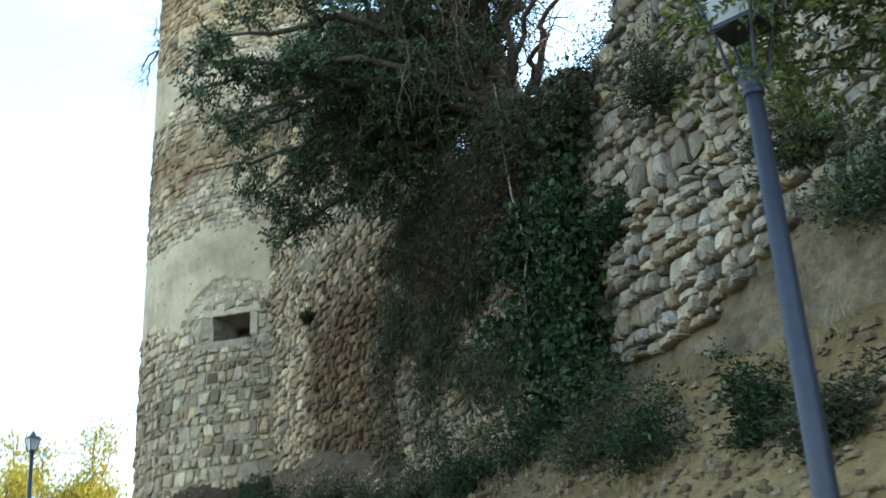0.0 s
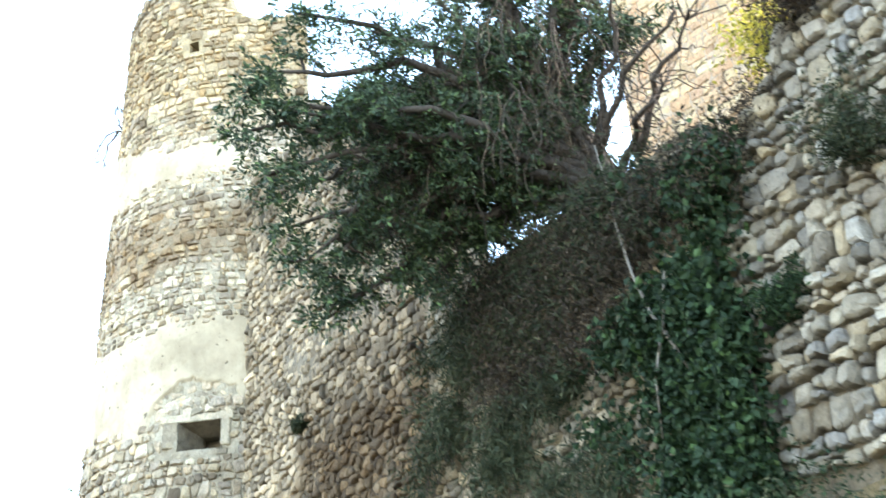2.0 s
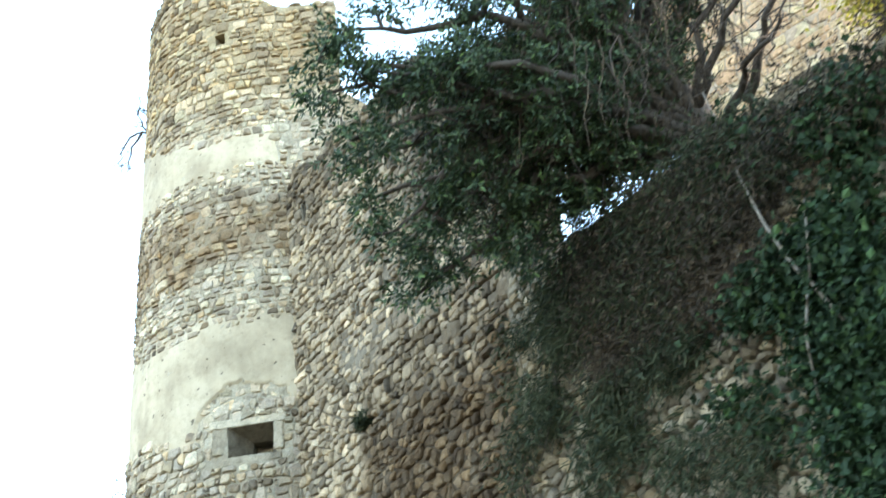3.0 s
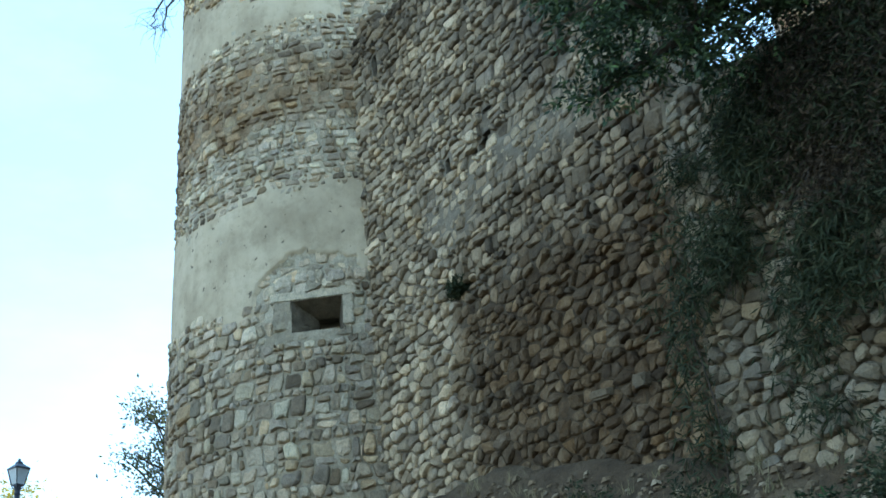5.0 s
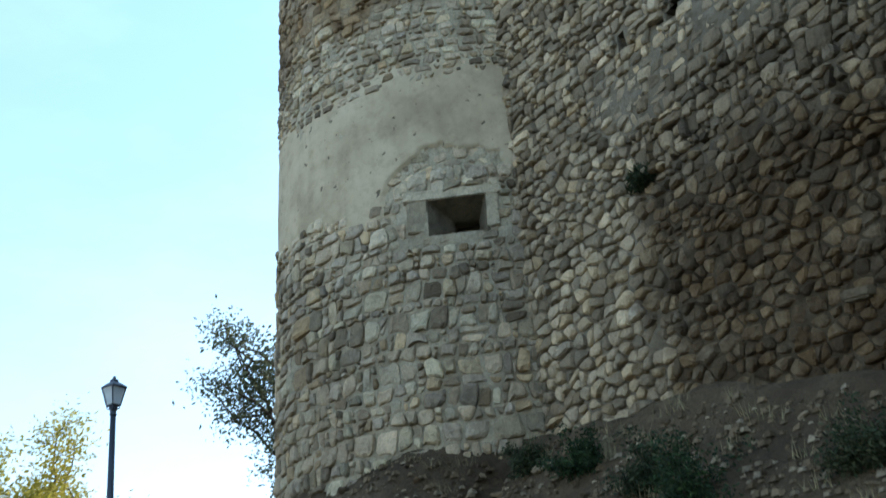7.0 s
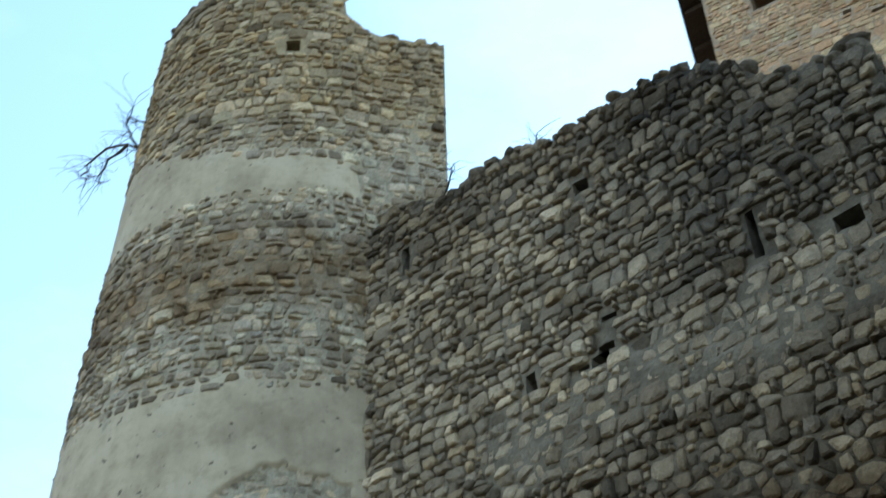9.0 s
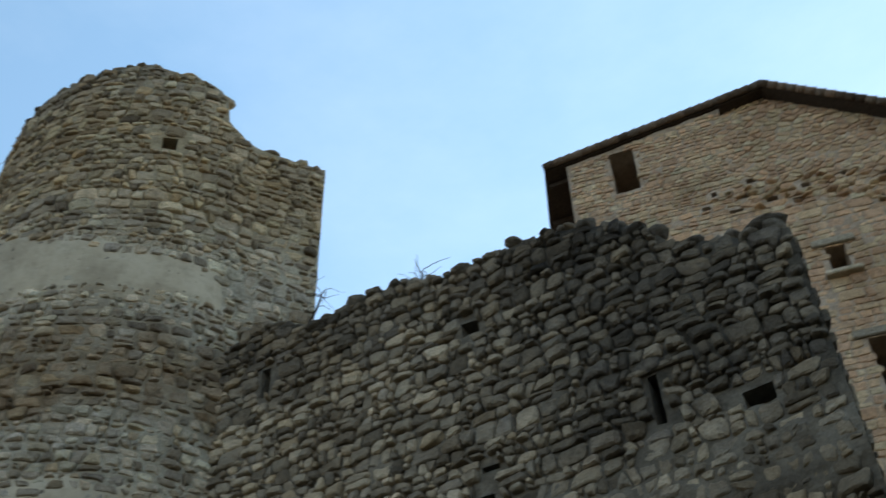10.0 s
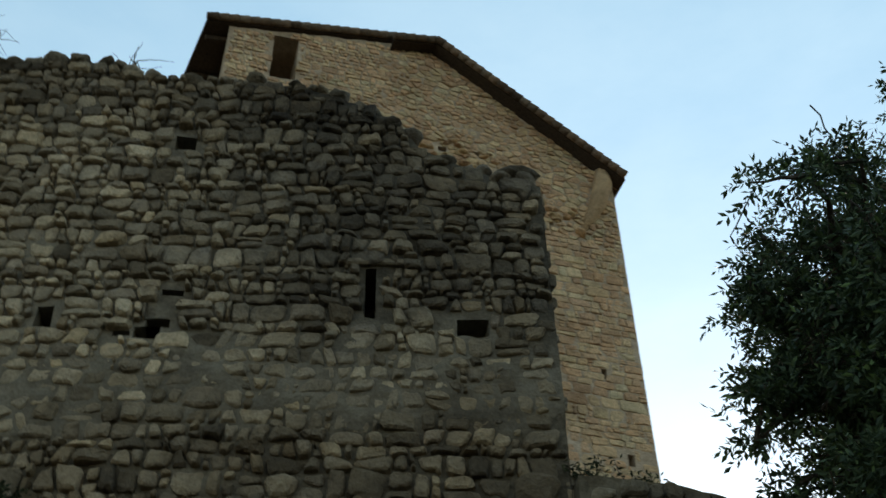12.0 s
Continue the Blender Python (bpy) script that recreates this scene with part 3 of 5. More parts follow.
patch_top = line([(tu(-58), 5.05), (tu(-55), 5.32), (tu(-50), 5.5), (tu(-45), 5.62), (tu(-41), 5.68), (tu(-36), 5.6), (tu(-31), 5.58), (tu(-26), 5.5), (tu(-23), 5.1)])


# plaster coats
def coat(lo, hi, a, b):
    """A coat of lime thinning out at its ragged edges, worn through to the stones in places."""
    verts, faces, rows = [], [], 44
    us = steps(a, b, 0.045)
    for u in us:
        z0, z1 = lo(u), max(hi(u), lo(u) + 0.02)
        for k in range(rows):
            z = z0 + (z1 - z0) * k / (rows - 1)
            edge = min(z - z0, z1 - z, 1.5 * (u - a), 1.5 * (b - u))
            d = 0.036 + 0.008 * wobble(u, z, 2.5) + 0.004 * wobble(u, z, 9.0)
            worn = 0.35 + 0.30 * wobble(u, z, 1.9, 2.0) + 0.16 * wobble(u, z, 7.0, 5.0)
            if edge < worn:
                d -= 0.028 * (1 - edge / worn)
            if k in (0, rows - 1) or u in (us[0], us[-1]):
                d = -0.025
            if tu(-57) < u < tu(-23.5) and 4.95 < z < patch_top(u) + 0.05 * wobble(u, z, 5.0) + 0.03 * wobble(u, z, 14.0):
                d = -0.03
            verts.append(on_tower(u, z, d))
    for i in range(len(us) - 1):
        for k in range(rows - 1):
            faces.append((i * rows + k, i * rows + rows + k, i * rows + rows + k + 1, i * rows + k + 1))
    return mesh_of("plaster", verts, faces, M_PLASTER, True)


part("plaster", coat(low_plaster, high_plaster, tu(-250), tu(-20.6)), tower, "weathered cream lime plaster")
part("plaster", coat(low_plaster_up, high_plaster_up, tu(-250), tu(-25.2)), tower, "weathered cream lime plaster")

# bare stones where the plaster fell off above the gun port
bare = cells(tu(-57), tu(-22), 5.0, 5.8, 0.24, 0.14, 0.25, lambda u, v: 5.1 < v < patch_top(u) + 0.02 and tu(-55) < u < tu(-23.5), rng)
face_wall(tower, on_tower, bare, M_TOWER, 0.018, 0.013, rng, lambda u, v: False, cobble=True)

# gun port
win_mid = (WIN[0] + WIN[1]) / 2
wm = on_tower(win_mid, 0, 0)
wa = win_mid / TR
w_frame = Matrix.Translation((wm.x, wm.y, 0)) @ Matrix.Rotation(wa + math.pi / 2, 4, "Z")
port = part("window", None, tower)
ww = WIN[1] - WIN[0]
for nm, sz, loc in (("lintel", (ww + 0.50, 0.26, 0.13), (-0.05, 0.25, WIN[3] + 0.062)),
                    ("jamb", (0.25, 0.26, 0.40), (-ww / 2 - 0.127, 0.25, WIN[3] - 0.203)),
                    ("jamb", (0.15, 0.26, 0.42), (ww / 2 + 0.077, 0.25, WIN[3] - 0.213)),
                    ("sill", (ww + 0.20, 0.26, 0.11), (0.02, 0.25, WIN[2] - 0.057))):
    part(nm, bm_mesh(nm, block(sz, w_frame @ Matrix.Translation(loc), 0.014, 0.006), M_CUT), port, "pale dressed stone")

# splayed reveal narrowing to a small dark slot
def port_ring(w, z0, z1, y, off=0.0):
    return [w_frame @ Vector(p) for p in ((off - w, y, z0), (off + w, y, z0), (off + w, y, z1), (off - w, y, z1))]


rings = [port_ring(ww / 2 + 0.006, WIN[2] - 0.006, WIN[3] + 0.006, 0.13), port_ring(0.15, WIN[2] + 0.10, WIN[3] - 0.14, 0.55, 0.07), port_ring(0.15, WIN[2] + 0.10, WIN[3] - 0.14, 0.74, 0.07), port_ring(ww / 2 + 0.05, WIN[2] - 0.05, WIN[3] + 0.05, 0.74), port_ring(ww / 2 + 0.05, WIN[2] - 0.05, WIN[3] + 0.05, 0.16)]
part("reveal", mesh_of("reveal", [p for r in rings for p in r], [(4 * r + k, 4 * r + (k + 1) % 4, 4 * ((r + 1) % 5) + (k + 1) % 4, 4 * ((r + 1) % 5) + k) for r in range(5) for k in range(4)], M_RETAIN), port, "splayed brownish stone reveal")

# ragged stones on the tower's rim
t_rocks = [rock(rng, M_TOWER) for _ in range(5)]
u = tu(-150)
while u < U_END - 0.05:
    s = rng.uniform(0.13, 0.26)
    ob = part("rim_stone", rng.choice(t_rocks), tower, at=on_tower(u, T_TOP(u) + rng.uniform(-0.05, 0.07), -0.1))
    ob.scale = (s * 1.3, s * 1.1, s * 0.8)
    ob.rotation_euler = (rng.uniform(-0.3, 0.3), rng.uniform(-0.3, 0.3), rng.uniform(0, 6))
    u += s * rng.uniform(0.75, 1.1)

# ---- curtain wall ----
C_TOP = line([(-4.9, 9.06), (-4.2, 9.16), (-3.5, 8.78), (-2.75, 8.91), (-2.0, 8.66), (-1.3, 8.66), (-0.75, 8.62), (0.0, 8.33), (0.25, 8.07), (0.42, 7.8), (0.85, 7.57), (1.45, 7.38)])
SLIT, C_B = (-0.04, 0.045, 5.86, 6.36), (0.68, 0.93, 5.70, 5.85)
C_D, C_F = (-2.53, -2.40, 5.68, 5.88), (-1.74, -1.56, 7.70, 7.86)
C_E = [(-1.78, -1.58, 5.60, 5.72), (-1.70, -1.52, 5.72, 5.80), (-1.62, -1.45, 6.03, 6.09), (-1.93, -1.80, 5.62, 5.67)]
C_GAP = (-4.16, -4.06, 8.05, 8.45)
C_HOLES = [C_GAP, SLIT, C_B, C_D, C_F, *C_E]
def flush_band(u, v):
    """How fully the joints are smeared over with mortar, in one band along the wall."""
    mid = 5.22 + 0.03 * (u - 0.5) + 0.12 * wobble(u, 1, 0.9)
    return max(0.0, 1 - abs(v - mid) / 0.55) * min(1.0, max(0.0, (u + 3.6) / 0.9))


def c_fill(u, v):
    earth = 0.018 if v < 4.1 and u > -2.4 else 0.0
    return 0.002 + earth + 0.016 * wobble(u, v, 1.6, 6.0) + 0.022 * wobble(u, v, 6.5, 2.0) + 0.034 * min(1, 1.8 * flush_band(u, v))


def on_curtain(u, v, d):
    """The wall's face, its free end running back askew."""
    return Vector((u + 0.34 * min(0.0, d) * min(1.0, max(0.0, (u - 0.8) / 0.6)), -d, v))


curtain = thing("wall_curtain", "high rubble-stone castle wall with an arrow slit and dark weathered crest", "wall", kind="structure")
cv, cf = core(steps(-4.9, 1.45, 0.055), [0.0, 1.0] + steps(1.5, 9.3, 0.055), C_TOP, lambda u: 0.0, on_curtain, 0.9, [(*h, 0.5) for h in C_HOLES], 0.028, c_fill)
part("wall", mesh_of("curtain_core", cv, cf, M_MORTAR_C), curtain)


def c_keep(u, v):
    if not (-4.75 < u < 1.40 and v < C_TOP(u) - 0.03):
        return False
    return not any(h[0] - 0.03 < u < h[1] + 0.03 and h[2] - 0.02 < v < h[3] + 0.02 for h in C_HOLES)


def c_high(u, v):
    return (0.05 if v < 4.8 else 0.046) * (1 - 0.25 * flush_band(u, v))


def clear(polys, holes):
    """Cuts the outlines back to the sides of the openings."""
    out = []
    for q in polys:
        mid, lo, hi = sum(p[0] for p in q) / len(q), min(p[1] for p in q), max(p[1] for p in q)
        for h in holes:
            if lo < h[3] - 0.02 and hi > h[2] + 0.02:
                q = [(min(x, h[0] - 0.006) if mid < (h[0] + h[1]) / 2 else max(x, h[1] + 0.006), y) for x, y in q]
        if max(p[0] for p in q) - min(p[0] for p in q) > 0.03:
            out.append(q)
    return out




def c_split(v):
    return -2.45 + 0.35 * wobble(0, v, 1.7)


c_brown = cells(-4.8, 1.45, 1.5, 4.2, 0.165, 0.105, 0.3, lambda u, v: c_keep(u, v) and v <= 4.12 and u > c_split(v), rng)
c_pale = cells(-4.8, 1.45, 1.5, 5.1, 0.175, 0.12, 0.26, lambda u, v: c_keep(u, v) and v <= 5.02 and u <= c_split(v), rng)
c_mid = courses(-4.8, 1.45, 4.1, 5.7, 0.20, 0.135, lambda u, v: c_keep(u, v) and v <= 5.68 and (u > c_split(v) or v > 5.02), rng, 0.2)
c_up = courses(-4.8, 1.45, 5.66, 9.3, 0.185, 0.122, lambda u, v: c_keep(u, v) and v > 5.68, rng, 0.25)
face_wall(curtain, flat(0.0), clear(c_up, C_HOLES), M_CURTAIN, lambda u, v: 0.005 + 0.006 * max(0, wobble(u, v, 1.3, 5.0)), c_high, rng, lambda u, v: u > -2.2 and 5.2 < v < 7.6, cobble=True)
face_wall(curtain, flat(0.0), c_mid, M_CURTAIN, 0.007, c_high, rng, lambda u, v: u > -2.2, cobble=True)
for polys in (c_brown, c_pale):
    face_wall(curtain, flat(0.0), polys, M_CURTAIN, 0.008, c_high, rng, lambda u, v: False, cobble=True)
for x, z, size in ((-0.10, 2.04, (0.30, 0.16, 0.10)), (0.48, 1.99, (0.17, 0.16, 0.14))):
    part("stone", bm_mesh("stone", block(size, Matrix.Translation((x, -0.05, z)) @ Matrix.Rotation(0.12, 4, "Y"), 0.025, 0.012), M_RETAIN), curtain)
part("slit_lintel", bm_mesh("slit_lintel", block((0.48, 0.2, 0.055), Matrix.Translation((0.03, 0.042, 6.41)), 0.012, 0.008), M_CURTAIN), curtain)

# stones on the crest and at the free end
c_rocks = [rock(rng, M_CREST) for _ in range(7)]


def crest(parent, place, u0, u1, top, sizes, meshes, name="crest_stone", deep=0.8):
    for back in (0.05, 0.35, 0.62):
        u = u0
        while u < u1:
            s = rng.uniform(*sizes)
            ob = part(name, rng.choice(meshes), parent, at=place(u, top(u) + rng.uniform(-0.05, 0.07), -back * deep / 0.8))
            ob.scale = (s * rng.uniform(1.0, 1.3), s * 1.1, s * rng.uniform(0.8, 1.05))
            ob.rotation_euler = (rng.uniform(-0.4, 0.4), rng.uniform(-0.4, 0.4), rng.uniform(0, 6))
            u += s * rng.uniform(0.75, 1.05)


crest(curtain, on_curtain, -4.5, 1.36, C_TOP, (0.13, 0.23), c_rocks)
for at, size in (((1.27, 0.12, 7.42), (0.26, 0.26, 0.24)), ((1.24, 0.1, 7.56), (0.36, 0.32, 0.13))):
    ob = part("crest_stone", c_rocks[0], curtain, at=at)
    ob.scale = size
end_cells = courses(0.0, 0.9, 3.6, 7.5, 0.3, 0.14, lambda u, v: 0.03 < u < 0.88 and v < 7.33, rng)
face_wall(curtain, lambda u, v, d: Vector((1.45 - 0.34 * u + d, u, v)), end_cells, M_CURTAIN, 0.010, 0.036, rng, lambda u, v: False)

# ---- retaining walls ----
R_TOP = line([(1.5, 4.35), (2.1, 4.3), (2.5, 4.15), (5.0, 3.95), (6.1, 3.9)])
retain = thing("wall_retaining", "low overgrown rubble retaining wall below the terrace", "wall", kind="structure")
rv, rf = core(steps(1.46, 6.1, 0.07), steps(-0.6, 4.6, 0.07), R_TOP, lambda u: -0.6, flat(-0.2), 0.6, (), 0.04, lambda u, v: 0.012 + 0.02 * wobble(u, v, 1.6, 6.0))
part("wall", mesh_of("retaining_core", rv, rf, M_MORTAR_R), retain)
r_cells = cells(1.5, 6.05, 0.5, 4.4, 0.175, 0.12, 0.25, lambda u, v: 1.5 < u < 6.02 and v < R_TOP(u) - 0.05, rng)
face_wall(retain, flat(-0.2), r_cells, M_RETAIN, 0.007, 0.055, rng, lambda u, v: v < 2.2, cobble=True)

S_TOP = line([(6.0, 3.0), (6.5, 3.5), (7.0, 3.95), (7.4, 4.35), (8.2, 4.9), (9.0, 5.3), (17.0, 5.4)])
S_LOW = line([(6.0, 0.86), (6.5, 0.72), (7.0, 0.66), (7.6, 0.7), (8.1, 0.78), (8.7, 1.05), (9.4, 1.2), (17, 1.0)])
side = thing("wall_side", "rough wall of large rounded field stones standing on bare ochre earth", "wall", kind="structure")
sv, sf = core(steps(6.05, 11.0, 0.07) + steps(11.0, 17.0, 0.5), steps(-1.5, 5.6, 0.07), S_TOP, lambda u: -1.5, flat(-0.13), 0.7, (), 0.05, lambda u, v: 0.02 + 0.02 * wobble(u, v, 1.6, 6.0) + (0.02 if v > 2.6 else 0.0))
part("wall", mesh_of("side_core", sv, sf, M_MORTAR_R), side)
s_cells = courses(6.1, 13.0, 0.6, 5.4, 0.19, 0.135, lambda u, v: u > 6.1 and S_LOW(u) + 0.06 < v < S_TOP(u) - 0.03, rng, 0.25)
face_wall(side, flat(-0.14), s_cells, M_SIDE, 0.007, lambda u, v: 0.085 if v < 2.1 else 0.07, rng, lambda u, v: u < 8.8 and v < 3.2, cobble=True)
s_rocks = [rock(rng, M_SIDE) for _ in range(6)]
crest(side, flat(-0.12), 6.15, 10.0, S_TOP, (0.2, 0.34), s_rocks)

# ---- castle hall behind ----
H_A, H_B = Vector((-2.93, 7.25, 0)), Vector((4.69, 9.0, 0))
H_WAY = (H_B - H_A).normalized()
H_OUT = Vector((H_WAY.y, -H_WAY.x, 0))
H_LEN = (H_B - H_A).length
HK = H_LEN / 7.62


def on_hall(u, v, d):
    p = H_A + u * H_WAY + d * H_OUT
    return Vector((p.x, p.y, v))


def hx(x):
    return (x + 2.93) * HK


H_TOP = line([(0, 19.24), (hx(1.12), 20.02), (H_LEN, 16.92)])
PITS = random.Random(3)
SCAR = line([(0, 16.8), (2.5, 16.75), (5.0, 16.45), (6.6, 15.3), (8.0, 15.0)])  # lower edge of the rough masonry
H_HOLES = [(hx(-2.06), hx(-1.58), 18.0, 19.28), (hx(1.17), hx(1.5), 14.5, 15.2), (hx(1.27), hx(1.58), 11.6, 12.95), (hx(2.76), hx(2.86), 18.26, 18.36),
           *((a, a + PITS.uniform(0.10, 0.26), b, b + PITS.uniform(0.07, 0.14)) for a, b in ((0.55 + 0.23 * n + PITS.uniform(0, 0.02), SCAR(0.55 + 0.23 * n) - 0.1 + 0.19 * (n * 7 % 5) + PITS.uniform(0, 0.05)) for n in range(8, 27))),
           (hx(3.93), hx(4.03), 12.02, 12.22), (hx(4.19), hx(4.3), 10.33, 10.55)]
hall = thing("castle_hall", "tall warm stone castle hall with low tiled roof and small windows", "building")
hv, hf = core(steps(0, H_LEN, 0.1), [5.0, 7.0, 9.0] + steps(9.2, 20.2, 0.1), H_TOP, lambda u: 5.0, on_hall, 1.4, [(*h, 1.3 if h[3] - h[2] > 0.5 else 0.5) for h in H_HOLES], 0.024, lambda u, v: 0.008 + 0.008 * wobble(u, v, 1.2, 6.0))
part("wall", mesh_of("hall_wall", hv, hf, M_MORTAR_H), hall)
for end, nm in ((0.0, "wall"), (H_LEN - 0.6, "wall")):
    def on_end(u, v, d, e=end):
        p = H_A + (e + 0.6 * (e > 1) - d * (1 if e < 1 else -1)) * H_WAY - u * H_OUT
        return Vector((p.x, p.y, v))
    zt = 19.15 if end < 1 else 16.9
    ev, ef = core(steps(1.4, 9.0, 0.7), steps(5, zt, 1.0), lambda u, z=zt: z, lambda u: 5.0, on_end, 0.6)
    part(nm, mesh_of("hall_end", ev, ef, M_MORTAR_H), hall)


def h_keep(u, v):
    return 0.05 < u < H_LEN - 0.05 and v < H_TOP(u) - 0.08 and not any(h[0] - 0.06 < u < h[1] + 0.06 and h[2] - 0.02 < v < h[3] + 0.02 for h in H_HOLES)


h_up = courses(0, H_LEN, 15.0, 20.3, 0.2, 0.115, lambda u, v: h_keep(u, v) and v > SCAR(u) and u < 3.1, rng, 0.3, 0.45)
h_rough = cells(3.0, H_LEN, 15.0, 20.3, 0.19, 0.12, 0.3, lambda u, v: h_keep(u, v) and v > SCAR(u) and u >= 3.1, rng)
h_low = courses(0, H_LEN, 8.0, 16.9, 0.3, 0.155, lambda u, v: h_keep(u, v) and v <= SCAR(u), rng, 0.1, 0.45)
face_wall(hall, on_hall, h_up, M_HALL, 0.007, 0.022, rng, lambda u, v: v > 17.0)
face_wall(hall, on_hall, h_rough, M_HALL, 0.007, 0.024, rng, lambda u, v: False, cobble=True)
face_wall(hall, on_hall, h_low, M_HALL, 0.006, 0.018, rng, lambda u, v: False)
h_rocks = [rock(rng, M_HALL) for _ in range(4)]
for n in range(70):
    u = rng.uniform(2.6, 7.0)
    ob = part("broken_stone", h_rocks[n % 4], hall, at=on_hall(u, SCAR(u) + rng.uniform(-0.06, 0.75), 0.01))
    r = rng.uniform(0.09, 0.2)
    ob.scale = (r * 1.3, r, r * 0.7)
    ob.rotation_euler = (rng.uniform(-0.4, 0.4), rng.uniform(-0.4, 0.4), rng.uniform(0, 6))


# roof of the hall: two slopes with boards under and tiles above, reaching out past the walls
def roof_slope(u0, z0, u1, z1, out_by=0.3):
    n = 9.4
    a0, a1 = on_hall(u0, z0, out_by), on_hall(u1, z1, out_by)
    b0, b1 = on_hall(u0 - (1.6 if u0 < 0 else 0), z0, -n), on_hall(u1, z1, -n)
    up = Vector((0, 0, 0.06))
    v = [a0, a1, b1, b0, a0 + up, a1 + up, b1 + up, b0 + up]
    f = [(0, 3, 2, 1), (4, 5, 6, 7), (0, 1, 5, 4), (1, 2, 6, 5), (2, 3, 7, 6), (3, 0, 4, 7)]
    part("roof_deck", mesh_of("roof_deck", v, f, M_TIMBER), roof)
    way = (a1 - a0).normalized()
    k, count, out = 0.0, int((a1 - a0).length / 0.2), []
    for row in range(26):
        back = -out_by - 0.04 + row * 0.36
        base0, base1 = on_hall(u0, z0, -back), on_hall(u1, z1, -back)
        for i in range(count):
            p = base0 + (base1 - base0) * ((i + 0.5) / count) + up
            out.append(tube([p - 0.11 * way + Vector((0, 0, 0.03)), p + 0.11 * way + Vector((0, 0, 0.045))], [0.075, 0.09], 6))
        if row > 1:
            break
    part("roof_tiles", mesh_of("roof_tiles", *join(out), M_TILE, True), roof)["kind"] = "stuff"


roof = part("roof", None, hall)
ua = hx(1.12)
roof_slope(-0.45, 19.17, ua, 20.04, 0.07)
roof_slope(ua - 0.9, 19.62, ua, 19.80, 0.26)
roof_slope(ua, 19.80, H_LEN + 0.14, 16.80)
for k in range(9):
    p0, p1 = on_hall(-0.42 - 0.17 * k, 19.10, -0.3 - k), on_hall(0.1, 19.18, -0.3 - k)
    part("rafter", mesh_of("rafter", *tube([p0, p1], [0.06, 0.06], 4), M_TIMBER), roof)
part("corbel", mesh_of("corbel", *tube([on_hall(7.60, 17.15, 0.04), on_hall(7.56, 16.75, 0.10), on_hall(7.40, 16.2, 0.08), on_hall(7.22, 15.8, 0.02), on_hall(7.05, 15.45, -0.05)], [0.15, 0.19, 0.17, 0.12, 0.05], 9), M_HALL, True), hall)
for u0, u1, z in ((hx(1.17), hx(1.5), 14.47), (hx(1.27), hx(1.58), 11.55)):
    c = on_hall((u0 + u1) / 2, z, 0.03)
    ang = math.atan2(H_WAY.y, H_WAY.x)
    part("window_sill", bm_mesh("window_sill", block((u1 - u0 + 0.3, 0.24, 0.1), Matrix.Translation(c) @ Matrix.Rotation(ang, 4, "Z"), 0.015), M_CUT), hall)
    part("lintel", bm_mesh("lintel", block((u1 - u0 + 0.4, 0.2, 0.16), Matrix.Translation(on_hall((u0 + u1) / 2, z + (0.82 if z > 14 else 1.5), -0.03)) @ Matrix.Rotation(ang, 4, "Z"), 0.015), M_CUT), hall)


# ---- plants ----
def leaves(spots, size, rng, slim=0.45, droop=0.0):
    """Small folded leaves about the given spots: (place, spread, count)."""
    verts, faces = [], []
    for p, spread, count in spots:
        for _ in range(count):
            c = Vector((p[0] + rng.gauss(0, spread), p[1] + rng.gauss(0, spread), p[2] + rng.gauss(0, spread * 0.8)))
            way = Vector((rng.gauss(0, 1), rng.gauss(0, 1), rng.gauss(0, 0.7) - droop)).normalized()
            sidev = way.cross(Vector((rng.gauss(0, 1), rng.gauss(0, 1), rng.gauss(0, 1)))).normalized()
            upv = way.cross(sidev)
            ln = size * rng.uniform(0.6, 1.35)
            w = ln * slim
            o = len(verts)
            verts += [c, c + way * ln * 0.5 + sidev * w * 0.5 + upv * w * 0.18, c + way * ln, c + way * ln * 0.5 - sidev * w * 0.5 + upv * w * 0.18]
            faces += [(o, o + 1, o + 2), (o, o + 2, o + 3)]
    return verts, faces


def sprigs(spots, length, size, rng, slim=0.4, droop=0.5):
    """Leafy sprigs about the given spots: (place, spread, count), each a bent shoot with leaves along it."""
    verts, faces = [], []
    for p, spread, count in spots:
        for _ in range(count):
            c = Vector((p[0] + rng.gauss(0, spread), p[1] + rng.gauss(0, spread), p[2] + rng.gauss(0, spread)))
            way = Vector((rng.gauss(0, 1), rng.gauss(0, 1), rng.gauss(0.2, 0.7))).normalized()
            step = length * rng.uniform(0.6, 1.3) / 7
            for k in range(7):
                way = (way + Vector((rng.gauss(0, 0.12), rng.gauss(0, 0.12), rng.gauss(0, 0.12) - 0.2 * droop))).normalized()
                c = c + way * step
                out = way.cross(Vector((rng.gauss(0, 1), rng.gauss(0, 1), rng.gauss(0, 1)))).normalized()
                for sgn in ((1, -1) if k < 6 else (0,)):
                    d = (way * 0.6 + out * sgn * 0.8).normalized()
                    wide = d.cross(Vector((rng.gauss(0, 1), rng.gauss(0, 1), rng.gauss(0, 1)))).normalized()
                    ln = size * rng.uniform(0.65, 1.25)
                    w = wide * ln * slim * 0.5
                    lift = d.cross(wide) * ln * slim * 0.15
                    o = len(verts)
                    verts += [c, c + d * ln * 0.5 + w + lift, c + d * ln, c + d * ln * 0.5 - w + lift]
                    faces += [(o, o + 1, o + 2), (o, o + 2, o + 3)]
    return verts, faces


